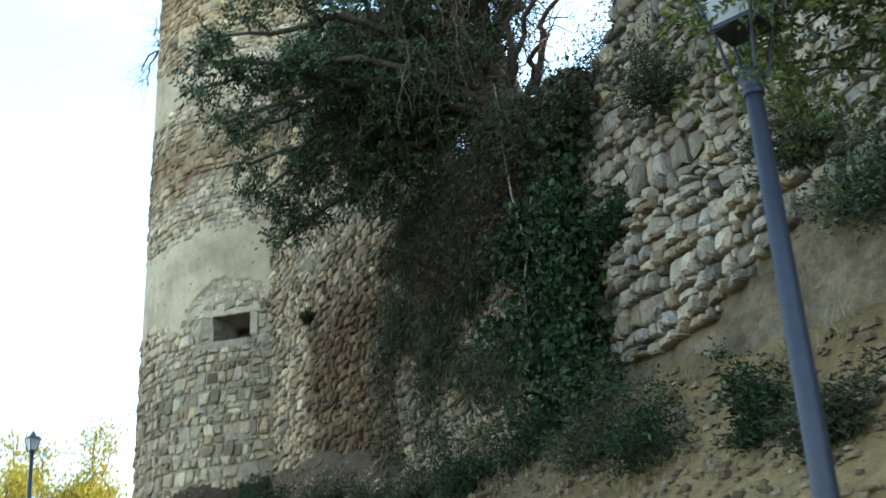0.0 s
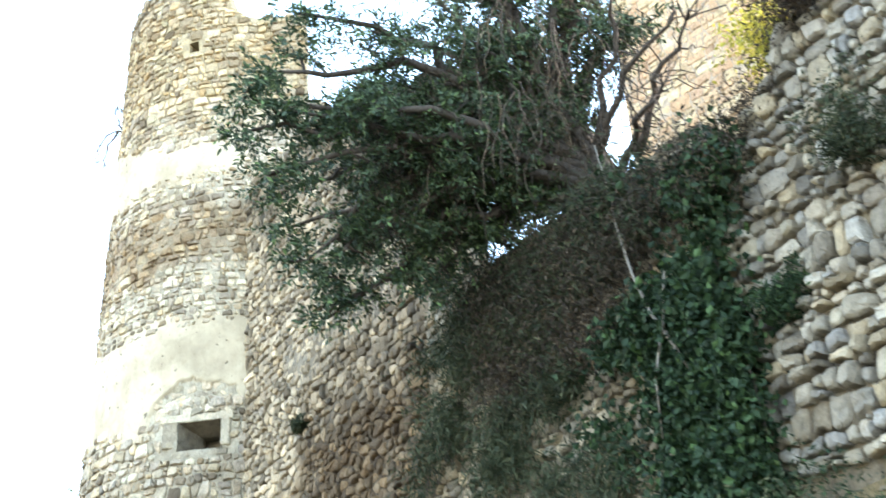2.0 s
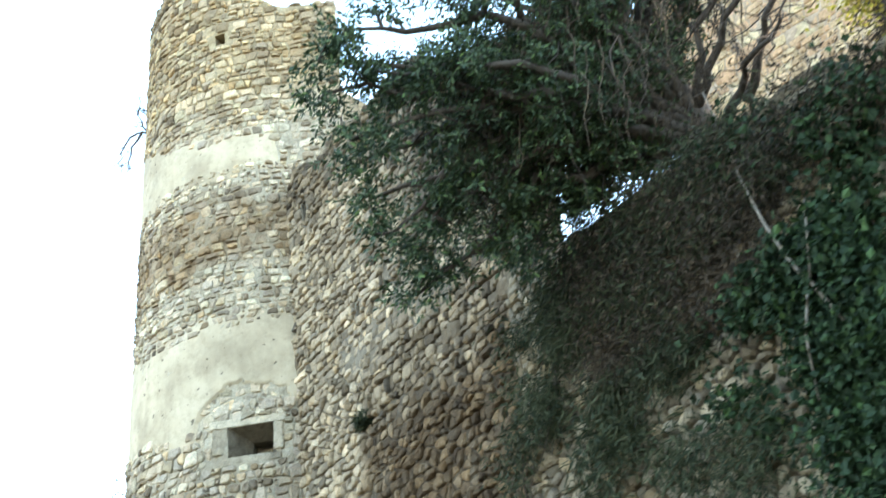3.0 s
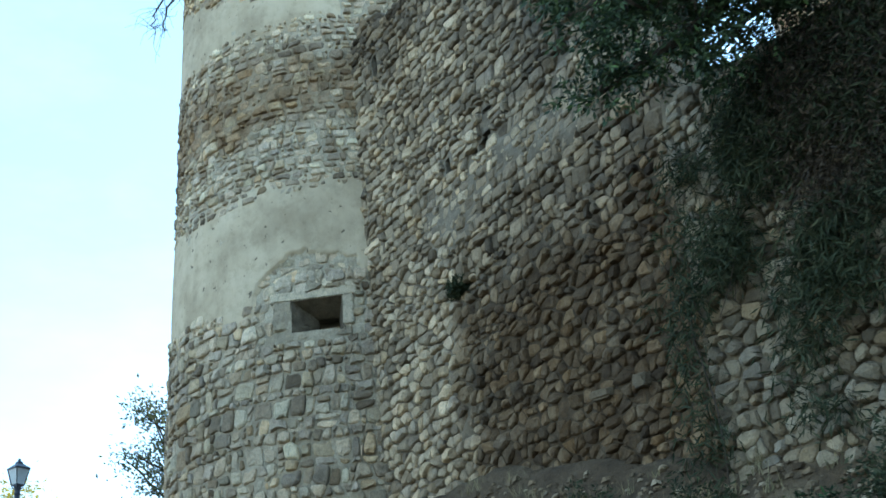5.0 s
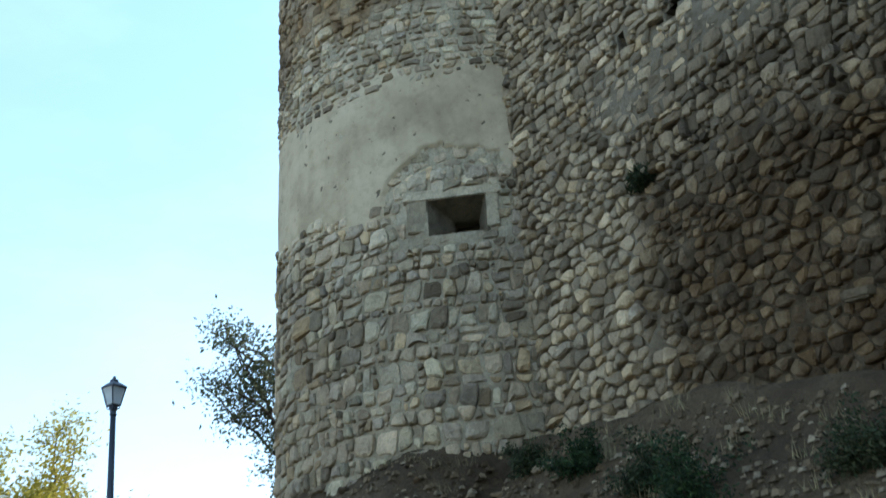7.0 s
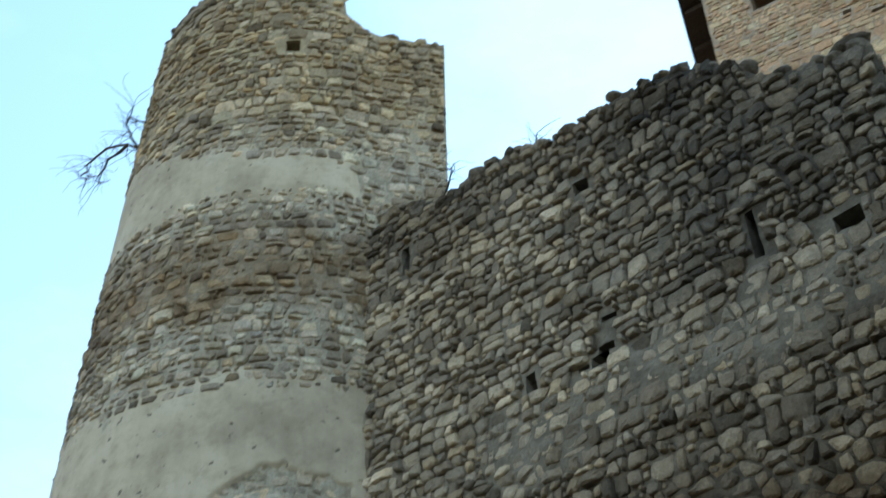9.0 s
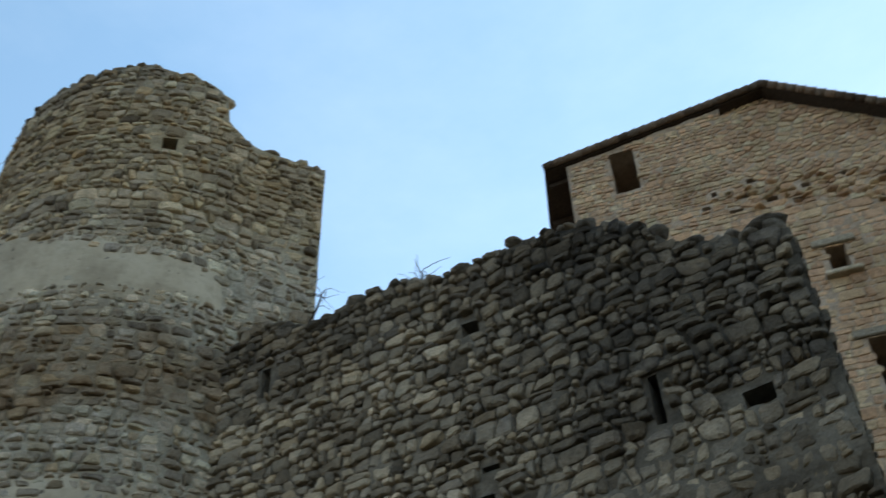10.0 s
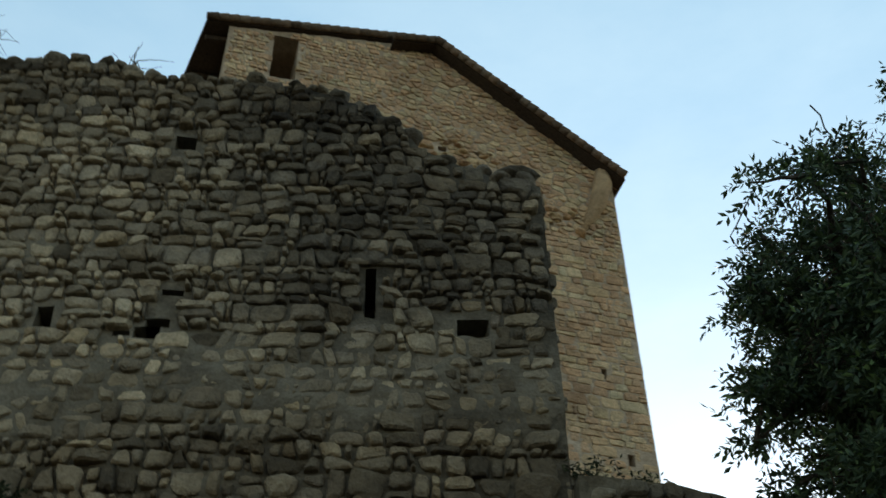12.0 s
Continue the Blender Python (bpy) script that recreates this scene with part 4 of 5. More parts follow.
def bough(a, b, r0, r1, rng, sag=0.0, n=9, wild=0.12):
    a, b = Vector(a), Vector(b)
    ln = (b - a).length
    pts = []
    for i in range(n):
        t = i / (n - 1)
        k = math.sin(t * math.pi) * wild * ln
        pts.append(a.lerp(b, t) + Vector((rng.uniform(-k, k) * 0.4, rng.uniform(-k, k) * 0.4, rng.uniform(-k, k) * 0.3 + sag * math.sin(t * math.pi))))
    return pts, [r0 + (r1 - r0) * i / (n - 1) for i in range(n)]


def build_tree(name, label, base, tips, trunk_to, r, leaf, material, bark, rng, per=85, subs=8, spread=0.2, reach=0.9, slim=0.45, wild=0.12, sprig=False):
    tree = thing(name, label, "tree")
    tp, tr = bough(base, trunk_to, r, r * 0.6, rng, 0, 7, 0.05)
    part("trunk", mesh_of("trunk", *tube(tp, tr, 10), bark, True), tree)
    spots, twigs = [], []
    for tip in tips:
        start = tp[rng.randint(2, 6)]
        bp, br = bough(start, tip, r * 0.45, r * 0.08, rng, 0.25, 10, wild)
        part("limb", mesh_of("limb", *tube(bp, br, 7), bark, True), tree)
        for k in range(subs):
            s = bp[min(9, 3 + int(k * 7 / subs))]
            e = s + Vector((rng.gauss(0, 1), rng.gauss(0, 1), rng.gauss(0, 0.8))).normalized() * reach * rng.uniform(0.4, 1.0)
            sp, sr = bough(s, e, r * 0.12, r * 0.03, rng, 0, 5, 0.15)
            twigs.append(tube(sp, sr, 4))
            for q in (sp[2], sp[3], sp[4]):
                spots.append((q, spread, per // 3))
        spots.append((bp[9], spread, per))
    part("twig_work", mesh_of("twig_work", *join(twigs), bark), tree)["kind"] = "stuff"
    shape = sprigs([(p, sp, max(1, n // 13)) for p, sp, n in spots], leaf * 3.4, leaf, rng, slim) if sprig else leaves(spots, leaf, rng, slim)
    ob = part("crown", mesh_of("crown", *shape, material), tree)
    ob["kind"] = "stuff"
    return tree


prng = random.Random(5)
TIPS = [(3.57, -3.24, 4.82), (3.00, -2.2, 3.5), (4.01, -2.78, 5.66), (4.20, -1.7, 6.9), (4.90, -0.3, 8.4), (4.70, 0.5, 8.0), (3.10, -1.0, 4.5), (3.50, -2.6, 4.7),
        (5.40, 0.1, 7.2), (3.60, -1.1, 6.7), (2.87, -1.9, 5.6), (3.15, -1.1, 5.9), (2.90, -2.4, 4.5), (4.20, -1.2, 5.8), (3.70, -1.7, 5.4), (3.20, -0.4, 5.4),
        (4.60, -1.2, 7.0), (3.73, -2.87, 4.73), (3.30, -1.9, 3.9), (3.50, -1.5, 6.2), (3.90, -0.6, 6.6), (2.82, -1.2, 5.3), (2.77, -0.7, 4.8), (3.60, -0.9, 4.9),
        (4.60, 0.2, 6.6), (5.00, 0.3, 5.8), (3.00, -0.3, 6.0), (3.20, -1.5, 5.0), (2.92, -0.5, 5.6), (3.30, 0.0, 6.9), (2.87, -1.6, 4.7), (3.47, -2.96, 4.17), (2.92, -2.5, 4.0), (3.05, -2.4, 3.6), (3.52, -3.19, 4.54), (3.73, -3.06, 5.1),
        (2.65, -2.0, 3.25), (2.85, -1.7, 3.5), (2.9, -1.9, 4.1), (3.2, -0.6, 4.4), (3.7, -0.5, 4.4), (3.5, -0.6, 4.0), (3.95, -0.5, 4.6), (3.4, -0.9, 4.2),
        (2.45, -1.0, 4.1), (2.7, -0.8, 3.9), (2.9, -1.2, 3.7), (2.6, -0.9, 4.6), (2.75, -0.8, 5.6)]
build_tree("leaning_tree", "dark evergreen tree leaning out from the top of the overgrown wall", (4.6, 0.5, 3.8), TIPS, (4.1, -0.2, 5.3), 0.17, 0.07, M_LEAF, M_BARK, prng, 215, 9, 0.06, 0.40, 0.38, 0.12, True)


def strands(origins, length, rng, r=0.006):
    out = []
    for p in origins:
        p = Vector(p)
        pts = [p]
        ln = length * rng.uniform(0.5, 1.2)
        for k in range(5):
            pts.append(pts[-1] + Vector((rng.gauss(0, 0.05), rng.gauss(0, 0.05), -ln / 5)))
        out.append(tube(pts, [r, r, r, r * 0.8, r * 0.6, r * 0.4], 4))
    return out


def scrub(name, label, place, size, material, rng, count=4200, leaf=0.05, slim=0.32, tall=0.75, stems=22):
    bush = thing(name, label, "shrub")
    p = Vector(place)
    tw, spots = [], []
    for _ in range(stems):
        e = p + Vector((rng.gauss(0, 0.32), rng.gauss(0, 0.32), abs(rng.gauss(0.5, 0.35)) * tall)) * size
        tw.append(tube(bough(p, e, 0.01, 0.003, rng, 0, 5, 0.1)[0], [0.007, 0.006, 0.004, 0.003, 0.002], 4))
        spots += [(p.lerp(e, t), 0.10 * size, max(1, count // (stems * 3))) for t in (0.5, 0.75, 1.0)]
    part("stem_work", mesh_of("stem_work", *join(tw), M_BARK), bush)["kind"] = "stuff"
    part("foliage", mesh_of("foliage", *leaves(spots, leaf, rng, slim), material), bush)["kind"] = "stuff"
    return bush


# ivy and creepers hanging over the retaining wall
def hang(name, label, material, regions, leaf, rng, y=-0.3, slim=0.75):
    th = thing(name, label, "plant")
    spots, stems = [], []
    for x0, x1, z0, z1, n, cnt, gaps in regions:
        for _ in range(n):
            x, z = rng.uniform(x0, x1), rng.uniform(z0, z1)
            if wobble(x, z, 1.6, 3.0) < gaps:
                continue
            spots.append(((x, y - rng.random() * 0.14, z), 0.11, cnt))
        for _ in range(max(2, n // 60)):
            x = rng.uniform(x0, x1)
            stems += strands([(x, y + 0.05, z1)], (z1 - z0), rng, 0.008)
    part("stem_work", mesh_of("stem_work", *join(stems), M_BARK), th)["kind"] = "stuff"
    part("foliage", mesh_of("foliage", *leaves(spots, leaf, rng, slim, 0.9), material), th)["kind"] = "stuff"


# the patch at x 4.3 to 5.5 is added to stand in for tree shade
hang("ivy", "dense dark green ivy hanging down the stone wall", M_IVY, [(5.3, 6.3, 0.5, 3.3, 330, 26, -0.15), (5.4, 6.3, 0.2, 2.3, 300, 26, -0.3), (5.6, 6.5, 2.9, 3.6, 70, 22, -0.1), (4.3, 5.5, 1.6, 2.7, 150, 26, -0.1), (4.9, 5.5, 2.2, 3.7, 90, 26, -0.2), (4.8, 5.4, 1.3, 2.4, 70, 26, 0.0)], 0.075, prng, -0.32)
hang("creeper", "thin grey-green creeper and hanging grass over the retaining wall", M_SCRUB, [(2.3, 5.6, 2.9, 3.9, 560, 40, -0.45), (1.6, 3.0, 2.3, 3.6, 260, 36, -0.05), (1.9, 5.3, 1.9, 3.1, 640, 36, 0.02), (2.4, 5.4, 0.9, 2.0, 280, 36, 0.12), (1.32, 1.6, 0.9, 2.4, 34, 34, -0.4)], 0.11, prng, -0.28, 0.13)
dry = thing("dry_brush", "dry brown brushwood and dead creepers on the terrace edge", "plant")
sp = [((prng.uniform(3.0, 6.5), prng.uniform(-0.55, 0.35), prng.uniform(3.0, 3.75)), 0.13, 46) for _ in range(620)]
sp += [((prng.uniform(2.9, 5.4), prng.uniform(-0.5, -0.2), prng.uniform(2.35, 3.8)), 0.14, 34) for _ in range(680)]
sp += [((prng.uniform(4.0, 5.2), prng.uniform(-1.0, 0.0), prng.uniform(4.2, 4.9)), 0.15, 30) for _ in range(45)]
sp += [((x, prng.uniform(-0.35, 0.15), S_TOP(x) + prng.uniform(-0.15, 0.2)), 0.13, 40) for x in (prng.uniform(6.1, 7.3) for _ in range(110))]
part("foliage", mesh_of("foliage", *leaves(sp, 0.06, prng, 0.22, 0.8), M_DRY), dry)["kind"] = "stuff"
part("dead_creeper", mesh_of("dead_creeper", *join(strands([(prng.uniform(3.4, 5.4), prng.uniform(-1.4, 0.0), prng.uniform(4.3, 6.0)) for _ in range(130)], 0.8, prng)), M_DRY), dry)["kind"] = "stuff"
bare = []
for a, b in (((4.4, 0.1, 4.6), (5.9, 0.0, 5.3)), ((4.4, 0.1, 4.6), (5.5, -0.3, 5.9)), ((5.0, 0.1, 4.3), (6.2, -0.2, 4.9)), ((4.6, 0.2, 4.3), (5.9, -0.3, 4.4))):
    bp, br = bough(a, b, 0.05, 0.012, prng, 0.12, 9, 0.16)
    bare.append(tube(bp, br, 6))
    for k in range(16):
        p = bp[prng.randint(3, 8)]
        q = p + Vector((prng.gauss(0.1, 0.3), prng.gauss(0, 0.25), prng.gauss(0.05, 0.28)))
        tp, tr = bough(p, q, 0.010, 0.003, prng, 0, 6, 0.3)
        bare.append(tube(tp, tr, 4))
thing("bare_tree", "leafless dark branches of a tree on the terrace edge", "tree", data=mesh_of("bare_tree", *join(bare), M_BARK, True))
shag = thing("hanging_creeper", "grey-brown dead creeper hanging in the crown of the leaning tree", "plant")
part("foliage", mesh_of("foliage", *sprigs([(Vector(prng.choice(TIPS)).lerp(Vector((4.1, -0.2, 5.3)), prng.uniform(0.15, 0.75)), 0.12, 10) for _ in range(230)], 0.34, 0.075, prng, 0.16, 1.6), M_DRY), shag)["kind"] = "stuff"
part("dead_creeper", mesh_of("dead_creeper", *join(strands([(prng.uniform(3.0, 4.5), prng.uniform(-1.6, 0.0), prng.uniform(5.0, 6.8)) for _ in range(60)], 0.7, prng)), M_DRY), shag)["kind"] = "stuff"
dead = thing("dead_branch", "pale forked dead branch hanging on the ivy", "branch")
part("limb", mesh_of("limb", *tube([(5.02, -0.42, 4.25), (5.15, -0.45, 3.75), (5.25, -0.5, 3.3), (5.42, -0.55, 2.75), (5.6, -0.57, 2.3), (5.72, -0.57, 2.1), (5.85, -0.5, 1.75)], [0.007, 0.0084, 0.0108, 0.0132, 0.0156, 0.0168, 0.012], 7), M_PALE, True), dead)
part("limb", mesh_of("limb", *tube([(5.72, -0.57, 2.12), (5.83, -0.6, 2.45), (5.80, -0.5, 2.75)], [0.012, 0.0096, 0.006], 6), M_PALE, True), dead)
part("limb", mesh_of("limb", *tube([(5.70, -0.58, 2.1), (5.58, -0.6, 1.75), (5.50, -0.55, 1.3)], [0.012, 0.0096, 0.006], 6), M_PALE, True), dead)

# shrubs on the bank and on the walls
for x, y, s, mt in ((-4.2, -0.5, 0.35, M_SCRUB), (-3.2, -0.6, 0.45, M_IVY), (-2.0, -0.8, 0.5, M_SCRUB), (-1.2, -1.1, 0.75, M_IVY), (0.2, -0.7, 0.5, M_SCRUB), (1.6, -0.75, 0.6, M_SCRUB), (2.6, -0.8, 0.5, M_IVY),
                    (3.6, -0.9, 0.6, M_SCRUB), (4.6, -0.9, 0.8, M_IVY), (5.6, -0.7, 0.9, M_IVY), (6.7, -0.75, 0.85, M_SCRUB), (7.5, -0.8, 0.8, M_IVY), (8.8, -0.7, 0.55, M_IVY), (9.6, -0.9, 0.5, M_SCRUB)):
    scrub("shrub", "low dark scrub growing on the earth bank", (x, y, ground_z(x, y) - 0.03), s, mt, prng)
for x, z, s, mt in ((7.6, 2.7, 0.75, M_SCRUB), (-2.4, 4.05, 0.2, M_SCRUB), (7.5, 4.1, 0.7, M_DRY), (9.1, 1.5, 0.6, M_SCRUB), (9.25, 1.5, 0.6, M_SPRING), (9.5, 0.9, 0.8, M_LEAF), (9.9, 0.8, 0.8, M_LEAF), (6.7, 1.9, 0.35, M_IVY)):
    scrub("wall_shrub", "small scrubby bush rooted in the stone wall", (x, -0.05 if x < 0 else -0.22, z), s, mt, prng, 2600 if x > 9.2 else 4600)
for x in (1.62, 1.9):
    scrub("shrub", "weedy green plants on the terrace edge", (x, 0.1, R_TOP(x)), 0.3, M_SCRUB, prng, 700)


def bare_bush(name, label, place, way, size, rng, n=26):
    th = thing(name, label, "shrub")
    p, out = Vector(place), []
    main = [p, p + Vector(way) * 0.35 * size, p + Vector(way) * 0.6 * size + Vector((0, 0, 0.1 * size))]
    out.append(tube(main, [0.02, 0.014, 0.01], 5))
    for _ in range(n):
        pts, way2 = [main[rng.randint(1, 2)]], Vector(way) * 0.7 + Vector((rng.gauss(0, 0.6), rng.gauss(0, 0.6), rng.gauss(0, 0.7)))
        bend = Vector((rng.gauss(0.25, 0.45), rng.gauss(0, 0.45), rng.gauss(-0.45, 0.4)))
        for k in range(8):
            pts.append(pts[-1] + way2.normalized() * size * 0.075)
            way2 = way2.normalized() + bend + Vector((rng.gauss(0, 0.3), rng.gauss(0, 0.3), rng.gauss(0, 0.3)))
        out.append(tube(pts, [0.006, 0.005, 0.005, 0.004, 0.004, 0.003, 0.003, 0.002, 0.002], 4))
    part("stem_work", mesh_of("stem_work", *join(out), M_BARK), th)["kind"] = "stuff"


def thorn_bush(name, label, place, limbs, rng):
    """A leafless bush: a few crooked limbs, each with twigs that curl down."""
    th = thing(name, label, "shrub")
    p, out = Vector(place), []
    for pts in limbs:
        pts = [p + Vector(q) for q in pts]
        limb = [pts[0]]
        for a, b in zip(pts, pts[1:]):
            limb += [a.lerp(b, t) + Vector((rng.gauss(0, 0.02), rng.gauss(0, 0.02), rng.gauss(0, 0.02))) for t in (0.5, 1.0)]
        n = len(limb)
        out.append(tube(limb, [0.026 - 0.019 * i / (n - 1) for i in range(n)], 6))
        for _ in range(22):
            q = limb[rng.randint(1, n - 1)]
            way, tw = Vector((rng.gauss(-0.3, 0.7), rng.gauss(-0.2, 0.6), rng.gauss(0.1, 0.7))).normalized(), [q]
            step = rng.uniform(0.05, 0.11)
            for k in range(6):
                tw.append(tw[-1] + way * step)
                way = (way + Vector((rng.gauss(0, 0.25), rng.gauss(0, 0.25), rng.gauss(-0.16, 0.25)))).normalized()
            out.append(tube(tw, [0.006, 0.005, 0.005, 0.004, 0.003, 0.003, 0.002], 4))
    part("stem_work", mesh_of("stem_work", *join(out), M_BARK), th)["kind"] = "stuff"


thorn_bush("bare_shrub", "leafless thorny shrub rooted high in the tower wall", on_tower(tu(-116), 12.0, -0.05),
           [[(0, 0, 0), (-0.25, -0.15, 0.22), (-0.6, -0.3, 0.25), (-0.9, -0.4, 0.1), (-0.95, -0.4, -0.15), (-0.75, -0.4, -0.35)],
            [(0, 0, 0), (-0.2, -0.15, 0.3), (-0.3, -0.2, 0.6), (-0.25, -0.2, 0.95)],
            [(-0.25, -0.15, 0.22), (-0.5, -0.3, 0.0), (-0.6, -0.3, -0.3), (-0.4, -0.3, -0.6)]], prng)
for deg, z in ((-116, 12.6),):
    bare_bush("bare_shrub", "thin dry twigs rooted in the tower wall", on_tower(tu(deg), z, 0), (-0.7, -0.5, 0.4), 0.55, prng, 12)
bare_bush("bare_shrub", "thin dry twigs on the wall crest", (-2.35, 0.3, 8.75), (0.0, 0.0, 1.0), 0.7, prng, 12)
bare_bush("bare_shrub", "thin dry twigs beside the tower", on_tower(U_END - 0.04, 9.9, 0), (0.5, -0.2, 0.5), 0.7, prng, 12)

# trees in the distance
drng = random.Random(21)
bx, by = -15.2, 2.9
build_tree("olive_tree", "grey-green tree standing behind the round tower", (bx, by, ground_z(bx, by) - 0.1), [(bx + drng.uniform(-0.8, 0.8), by + drng.uniform(-2.9, -0.9), drng.uniform(5.0, 7.0)) for _ in range(11)], (bx, by, 5.0), 0.14, 0.10, M_OLIVE, M_BARK, drng, 110, 6, 0.2, 0.6)
for yx, yy, top, wide in ((-33.2, 1.0, 10.3, 1.1), (-34.0, -1.2, 9.2, 2.0), (-31.0, -3.5, 7.6, 2.0), (-36.0, 2.6, 8.0, 1.4)):
    build_tree("yellow_tree", "sunlit yellow-green tree in the distance", (yx, yy, ground_z(yx, yy) - 0.1), [(yx + drng.uniform(-wide, wide), yy + drng.uniform(-wide, wide), drng.uniform(4.0, top)) for _ in range(14)], (yx, yy, 5.0), 0.2, 0.17, M_YELLOW, M_BARK, drng, 150, 7, 0.36, 1.1)
gx, gy = 5.4, 2.0
build_tree("terrace_shrub", "sunlit yellow-green shrub on the terrace", (gx, gy, 4.2), [(gx + drng.uniform(-0.5, 0.7), gy + drng.uniform(-0.5, 0.5), drng.uniform(5.9, 6.7)) for _ in range(8)], (gx, gy, 5.4), 0.06, 0.07, M_YELLOW, M_BARK, drng, 80, 5, 0.14, 0.4)



# ---- street lamps ----
def street_lamp(place, collar, label, k=0.68, gap=0.1):
    lamp = thing("street_lamp", label, "street lamp", "street lamps by the road")
    m = Matrix.Translation(place)
    h = collar - place[2]
    part("base", mesh_of("base", *lathe([(0.11, 0), (0.11, 0.12), (0.085, 0.18), (0.07, 0.5), (0.055, 0.56)], 16, m), M_IRON, True), lamp)
    part("pole", mesh_of("pole", *lathe([(0.052, 0.5), (0.049, 1.2), (0.036, h)], 16, m), M_IRON, True), lamp)
    part("collar", mesh_of("collar", *lathe([(0.036, h), (0.046, h + 0.008), (0.046, h + 0.03), (0.038, h + 0.036), (0.042, h + 0.07), (0.062, h + 0.09), (0.05, h + 0.115)], 16, m), M_IRON, True), lamp)
    head = part("lantern", None, lamp)
    z0, z1 = h + 0.04 + gap, h + 0.04 + gap + 0.34 * k
    a, b = 0.085 * k, 0.155 * k
    for n in range(4):
        r = Matrix.Rotation(math.pi / 2 * n + 0.4, 4, "Z")
        v = [m @ r @ Vector(p) for p in ((a, -a, z0), (a, a, z0), (b, b, z1), (b, -b, z1), (a - 0.004, -a, z0), (a - 0.004, a, z0), (b - 0.004, b, z1), (b - 0.004, -b, z1))]
        part("pane", mesh_of("pane", v, [(0, 1, 2, 3), (7, 6, 5, 4), (0, 3, 7, 4), (1, 5, 6, 2), (0, 4, 5, 1), (3, 2, 6, 7)], M_GLASS), head)
        part("bar", mesh_of("bar", *tube([m @ r @ Vector((a + 0.004, a + 0.004, z0 - 0.01)), m @ r @ Vector((b + 0.004, b + 0.004, z1))], [0.009, 0.009], 6), M_IRON), head)
        part("bracket", mesh_of("bracket", *tube([m @ r @ Vector((0.025, 0.025, h + 0.08)), m @ r @ Vector((0.055, 0.055, h + 0.10)), m @ r @ Vector((a, a, z0))], [0.008, 0.008, 0.008], 6), M_IRON), head)
    q = Matrix.Rotation(0.4 + math.pi / 4, 4, "Z")
    s2 = math.sqrt(2)
    part("cap", mesh_of("cap", *lathe([(b * s2 + 0.02, z1), (b * s2 + 0.02, z1 + 0.02), (b * 0.8, z1 + 0.11 * k), (b * 0.55, z1 + 0.13 * k), (b * 0.5, z1 + 0.17 * k), (0.02, z1 + 0.2 * k), (0.026, z1 + 0.225 * k), (0.01, z1 + 0.25 * k)], 4, m @ q), M_IRON), head)
    part("floor_ring", mesh_of("floor_ring", *lathe([(a * s2 + 0.012, z0 - 0.012), (a * s2 + 0.012, z0 + 0.008)], 4, m @ q), M_IRON), head)
    return lamp


street_lamp((11.5, -2.77, ground_z(11.5, -2.77)), 0.28, "dark painted iron lamp post with a glass lantern beside the bank", 1.05, 0.29)
street_lamp((-9.08, -3.48, ground_z(-9.08, -3.48)), 3.19, "dark iron lamp post with a glass lantern past the tower", 0.66)

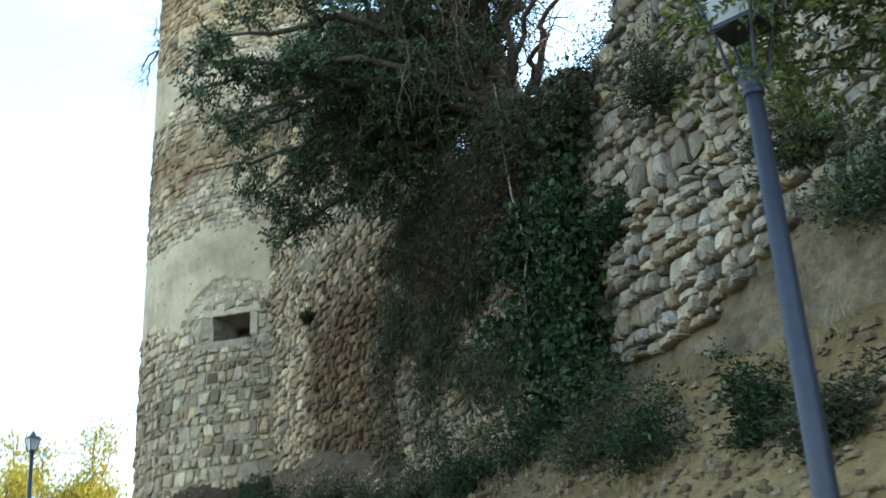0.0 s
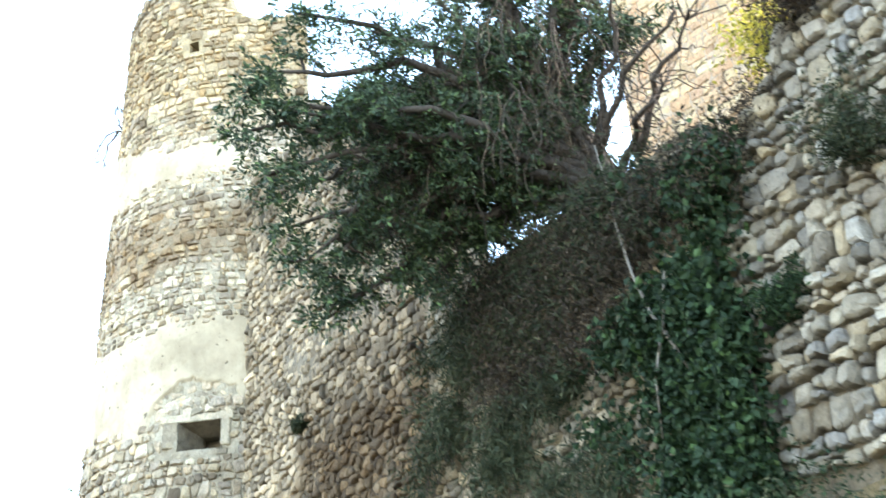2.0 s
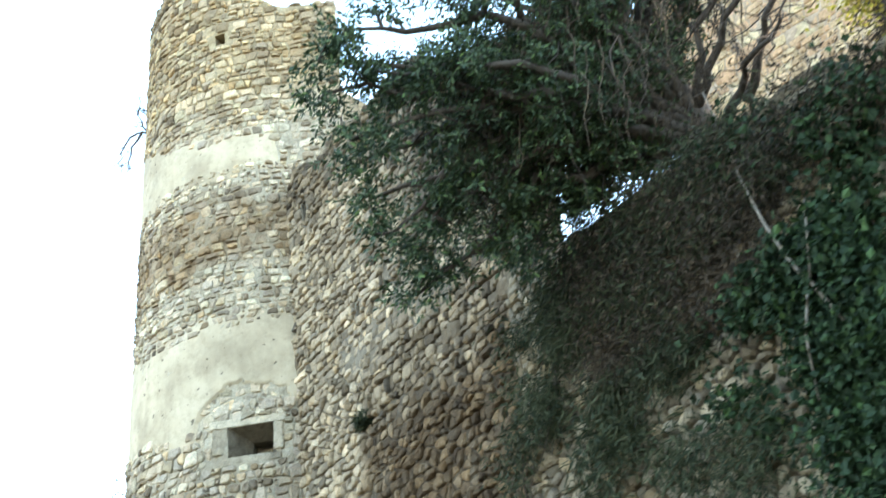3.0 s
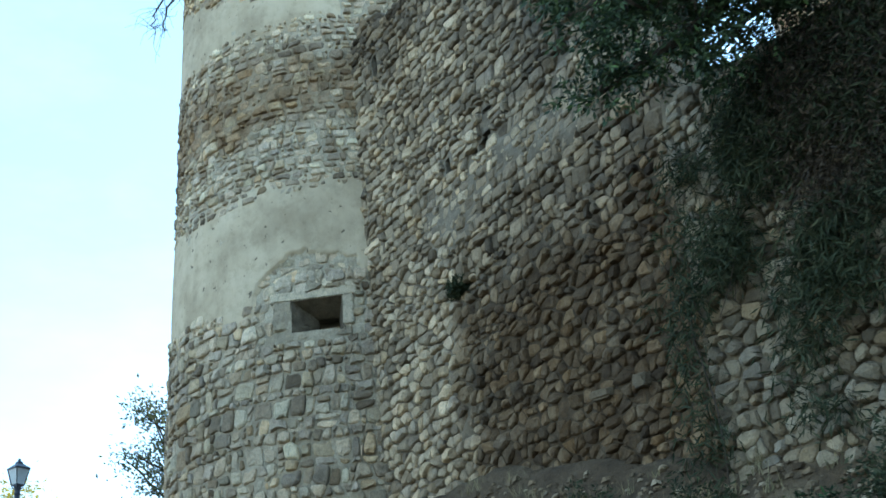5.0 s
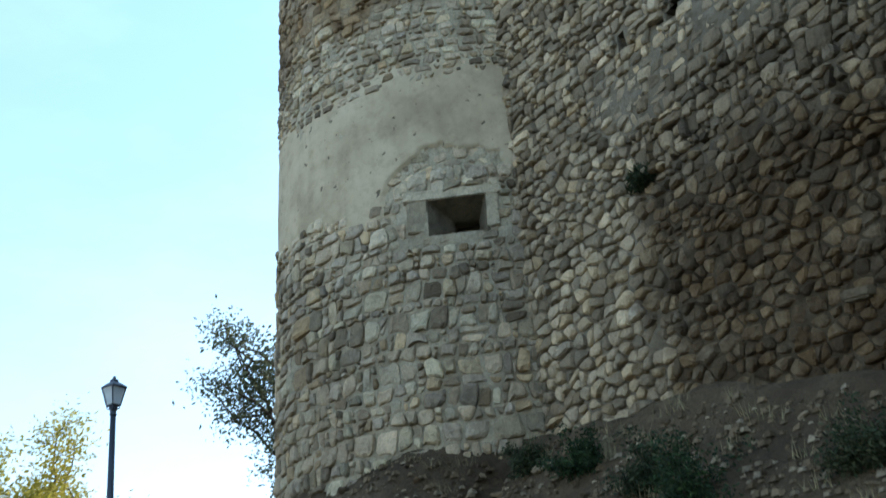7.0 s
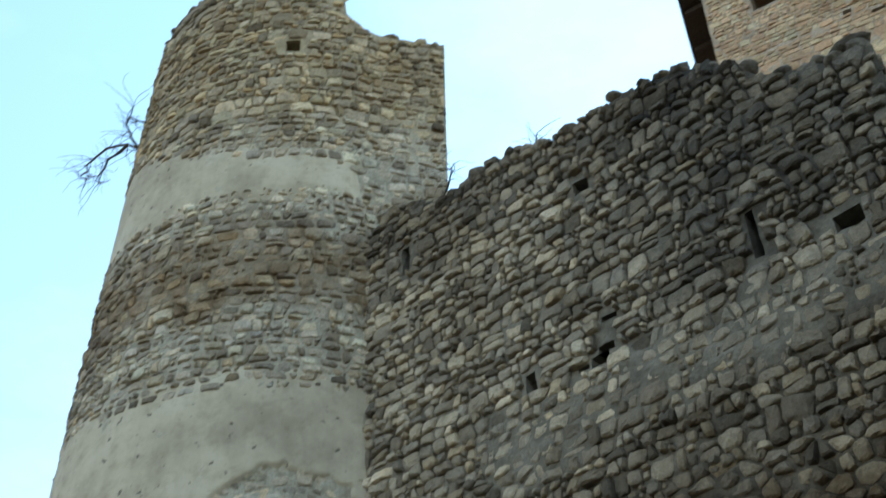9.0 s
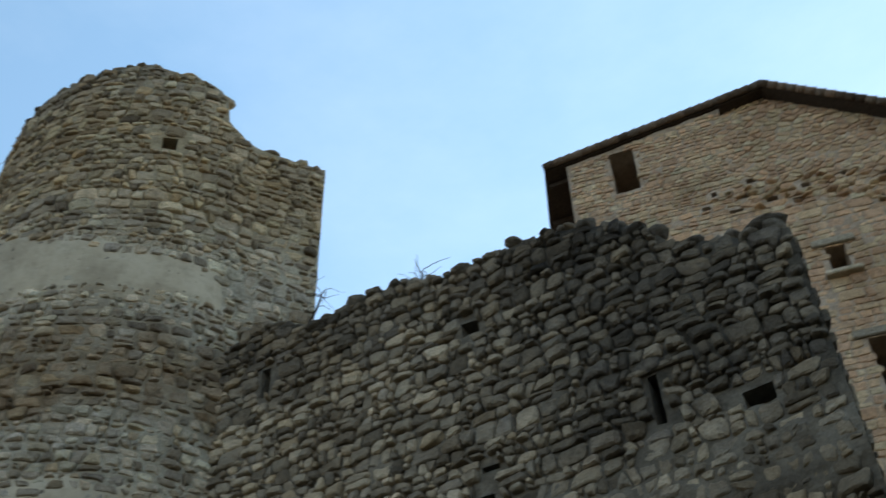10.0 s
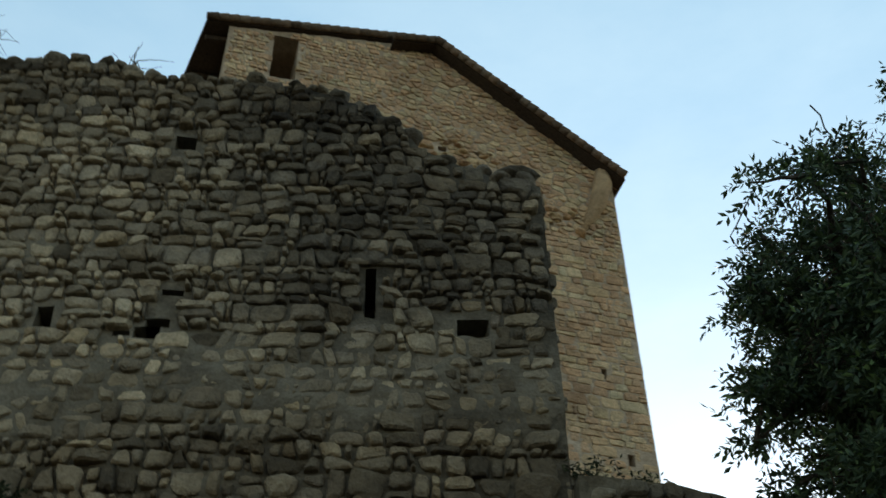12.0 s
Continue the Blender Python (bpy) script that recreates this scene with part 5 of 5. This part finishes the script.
# loose stones and dry grass on the bank
lrng = random.Random(77)
bank_rocks = [rock(lrng, M_BANK) for _ in range(6)]
litter = []
for n in range(7500):
    x = lrng.uniform(-9.5, 12.0)
    y = -abs(lrng.gauss(0, 1.3)) - 0.25
    if x < -4.6:
        a, r = lrng.uniform(-2.6, -0.6), 2.8 + abs(lrng.gauss(0, 1.0))
        x, y = -7.11 + r * math.cos(a), 1.01 + r * math.sin(a)
    z, sz = ground_z(x, y), lrng.choice((0.015, 0.02, 0.03, 0.04, 0.05, 0.07))
    if n < 120:
        sz = lrng.uniform(0.05, 0.15)
        ob = thing("loose_stone", "pale loose stone lying on the earth bank", "stone", "loose stones on the bank", data=lrng.choice(bank_rocks))
        ob.location = (x, y, z + 0.1 * sz)
        ob.scale = (sz * 1.3, sz, sz * 0.8)
        ob.rotation_euler = (lrng.uniform(-0.4, 0.4), lrng.uniform(-0.4, 0.4), lrng.uniform(0, 6))
    else:
        c = Vector((x, y, z))
        q = [c + sz * Vector(p) for p in ((-0.7, -0.5, -0.2), (0.6, -0.6, -0.2), (0.7, 0.5, -0.2), (-0.5, 0.7, -0.2))]
        t = [c + sz * Vector((p[0] * lrng.uniform(0.4, 0.9), p[1] * lrng.uniform(0.4, 0.9), lrng.uniform(0.25, 0.6))) for p in ((-0.7, -0.5), (0.6, -0.6), (0.7, 0.5), (-0.5, 0.7))]
        litter.append((q + t, [(0, 1, 5, 4), (1, 2, 6, 5), (2, 3, 7, 6), (3, 0, 4, 7), (4, 5, 6, 7)]))
thing("rubble", "small broken stones strewn on the earth bank", "rubble", kind="stuff", data=mesh_of("rubble", *join(litter), M_BANK))
tufts = []
for n in range(420):
    x, y = lrng.uniform(-9.0, 12.0), -abs(lrng.gauss(0, 1.5)) - 0.2
    if x < -4.6:
        a, r = lrng.uniform(-2.6, -0.6), 2.8 + abs(lrng.gauss(0, 1.2))
        x, y = -7.11 + r * math.cos(a), 1.01 + r * math.sin(a)
    tufts.append(((x, y, ground_z(x, y) + 0.02), 0.06, 16))
gv, gf = [], []
for (x, y, z), sp0, cnt in tufts:
    for _ in range(cnt):
        px, py = x + lrng.gauss(0, sp0), y + lrng.gauss(0, sp0)
        hgt, dx, dy = lrng.uniform(0.05, 0.16), lrng.gauss(0, 0.05), lrng.gauss(0, 0.05)
        o = len(gv)
        gv += [(px - 0.004, py, z - 0.03), (px + 0.004, py, z - 0.03), (px + dx, py + dy, z + hgt)]
        gf.append((o, o + 1, o + 2))
M_STRAW = leaf_mat("straw", [(0.0, (0.10, 0.10, 0.05)), (0.5, (0.24, 0.19, 0.10)), (1.0, (0.34, 0.28, 0.16))], 0.9)
thing("dry_grass", "short dry grass tufts on the earth bank", "grass", kind="stuff", data=mesh_of("dry_grass", gv, gf, M_STRAW))

build_tree("overhanging_tree", "small tree with yellow-green leaves reaching over the lamp post", (12.9, -1.0, ground_z(12.9, -1.0) - 0.05), [(11.25, -2.5, 0.62), (11.0, -2.2, 0.75), (11.35, -2.75, 0.78), (11.5, -2.4, 0.7), (11.7, -2.1, 1.0), (11.75, -3.0, 0.62), (11.6, -3.0, 0.8), (11.45, -2.95, 0.55)],
           (12.5, -1.4, 1.3), 0.05, 0.05, M_SPRING, M_BARK, drng, 200, 5, 0.09, 0.3, 0.4, 0.12, True)
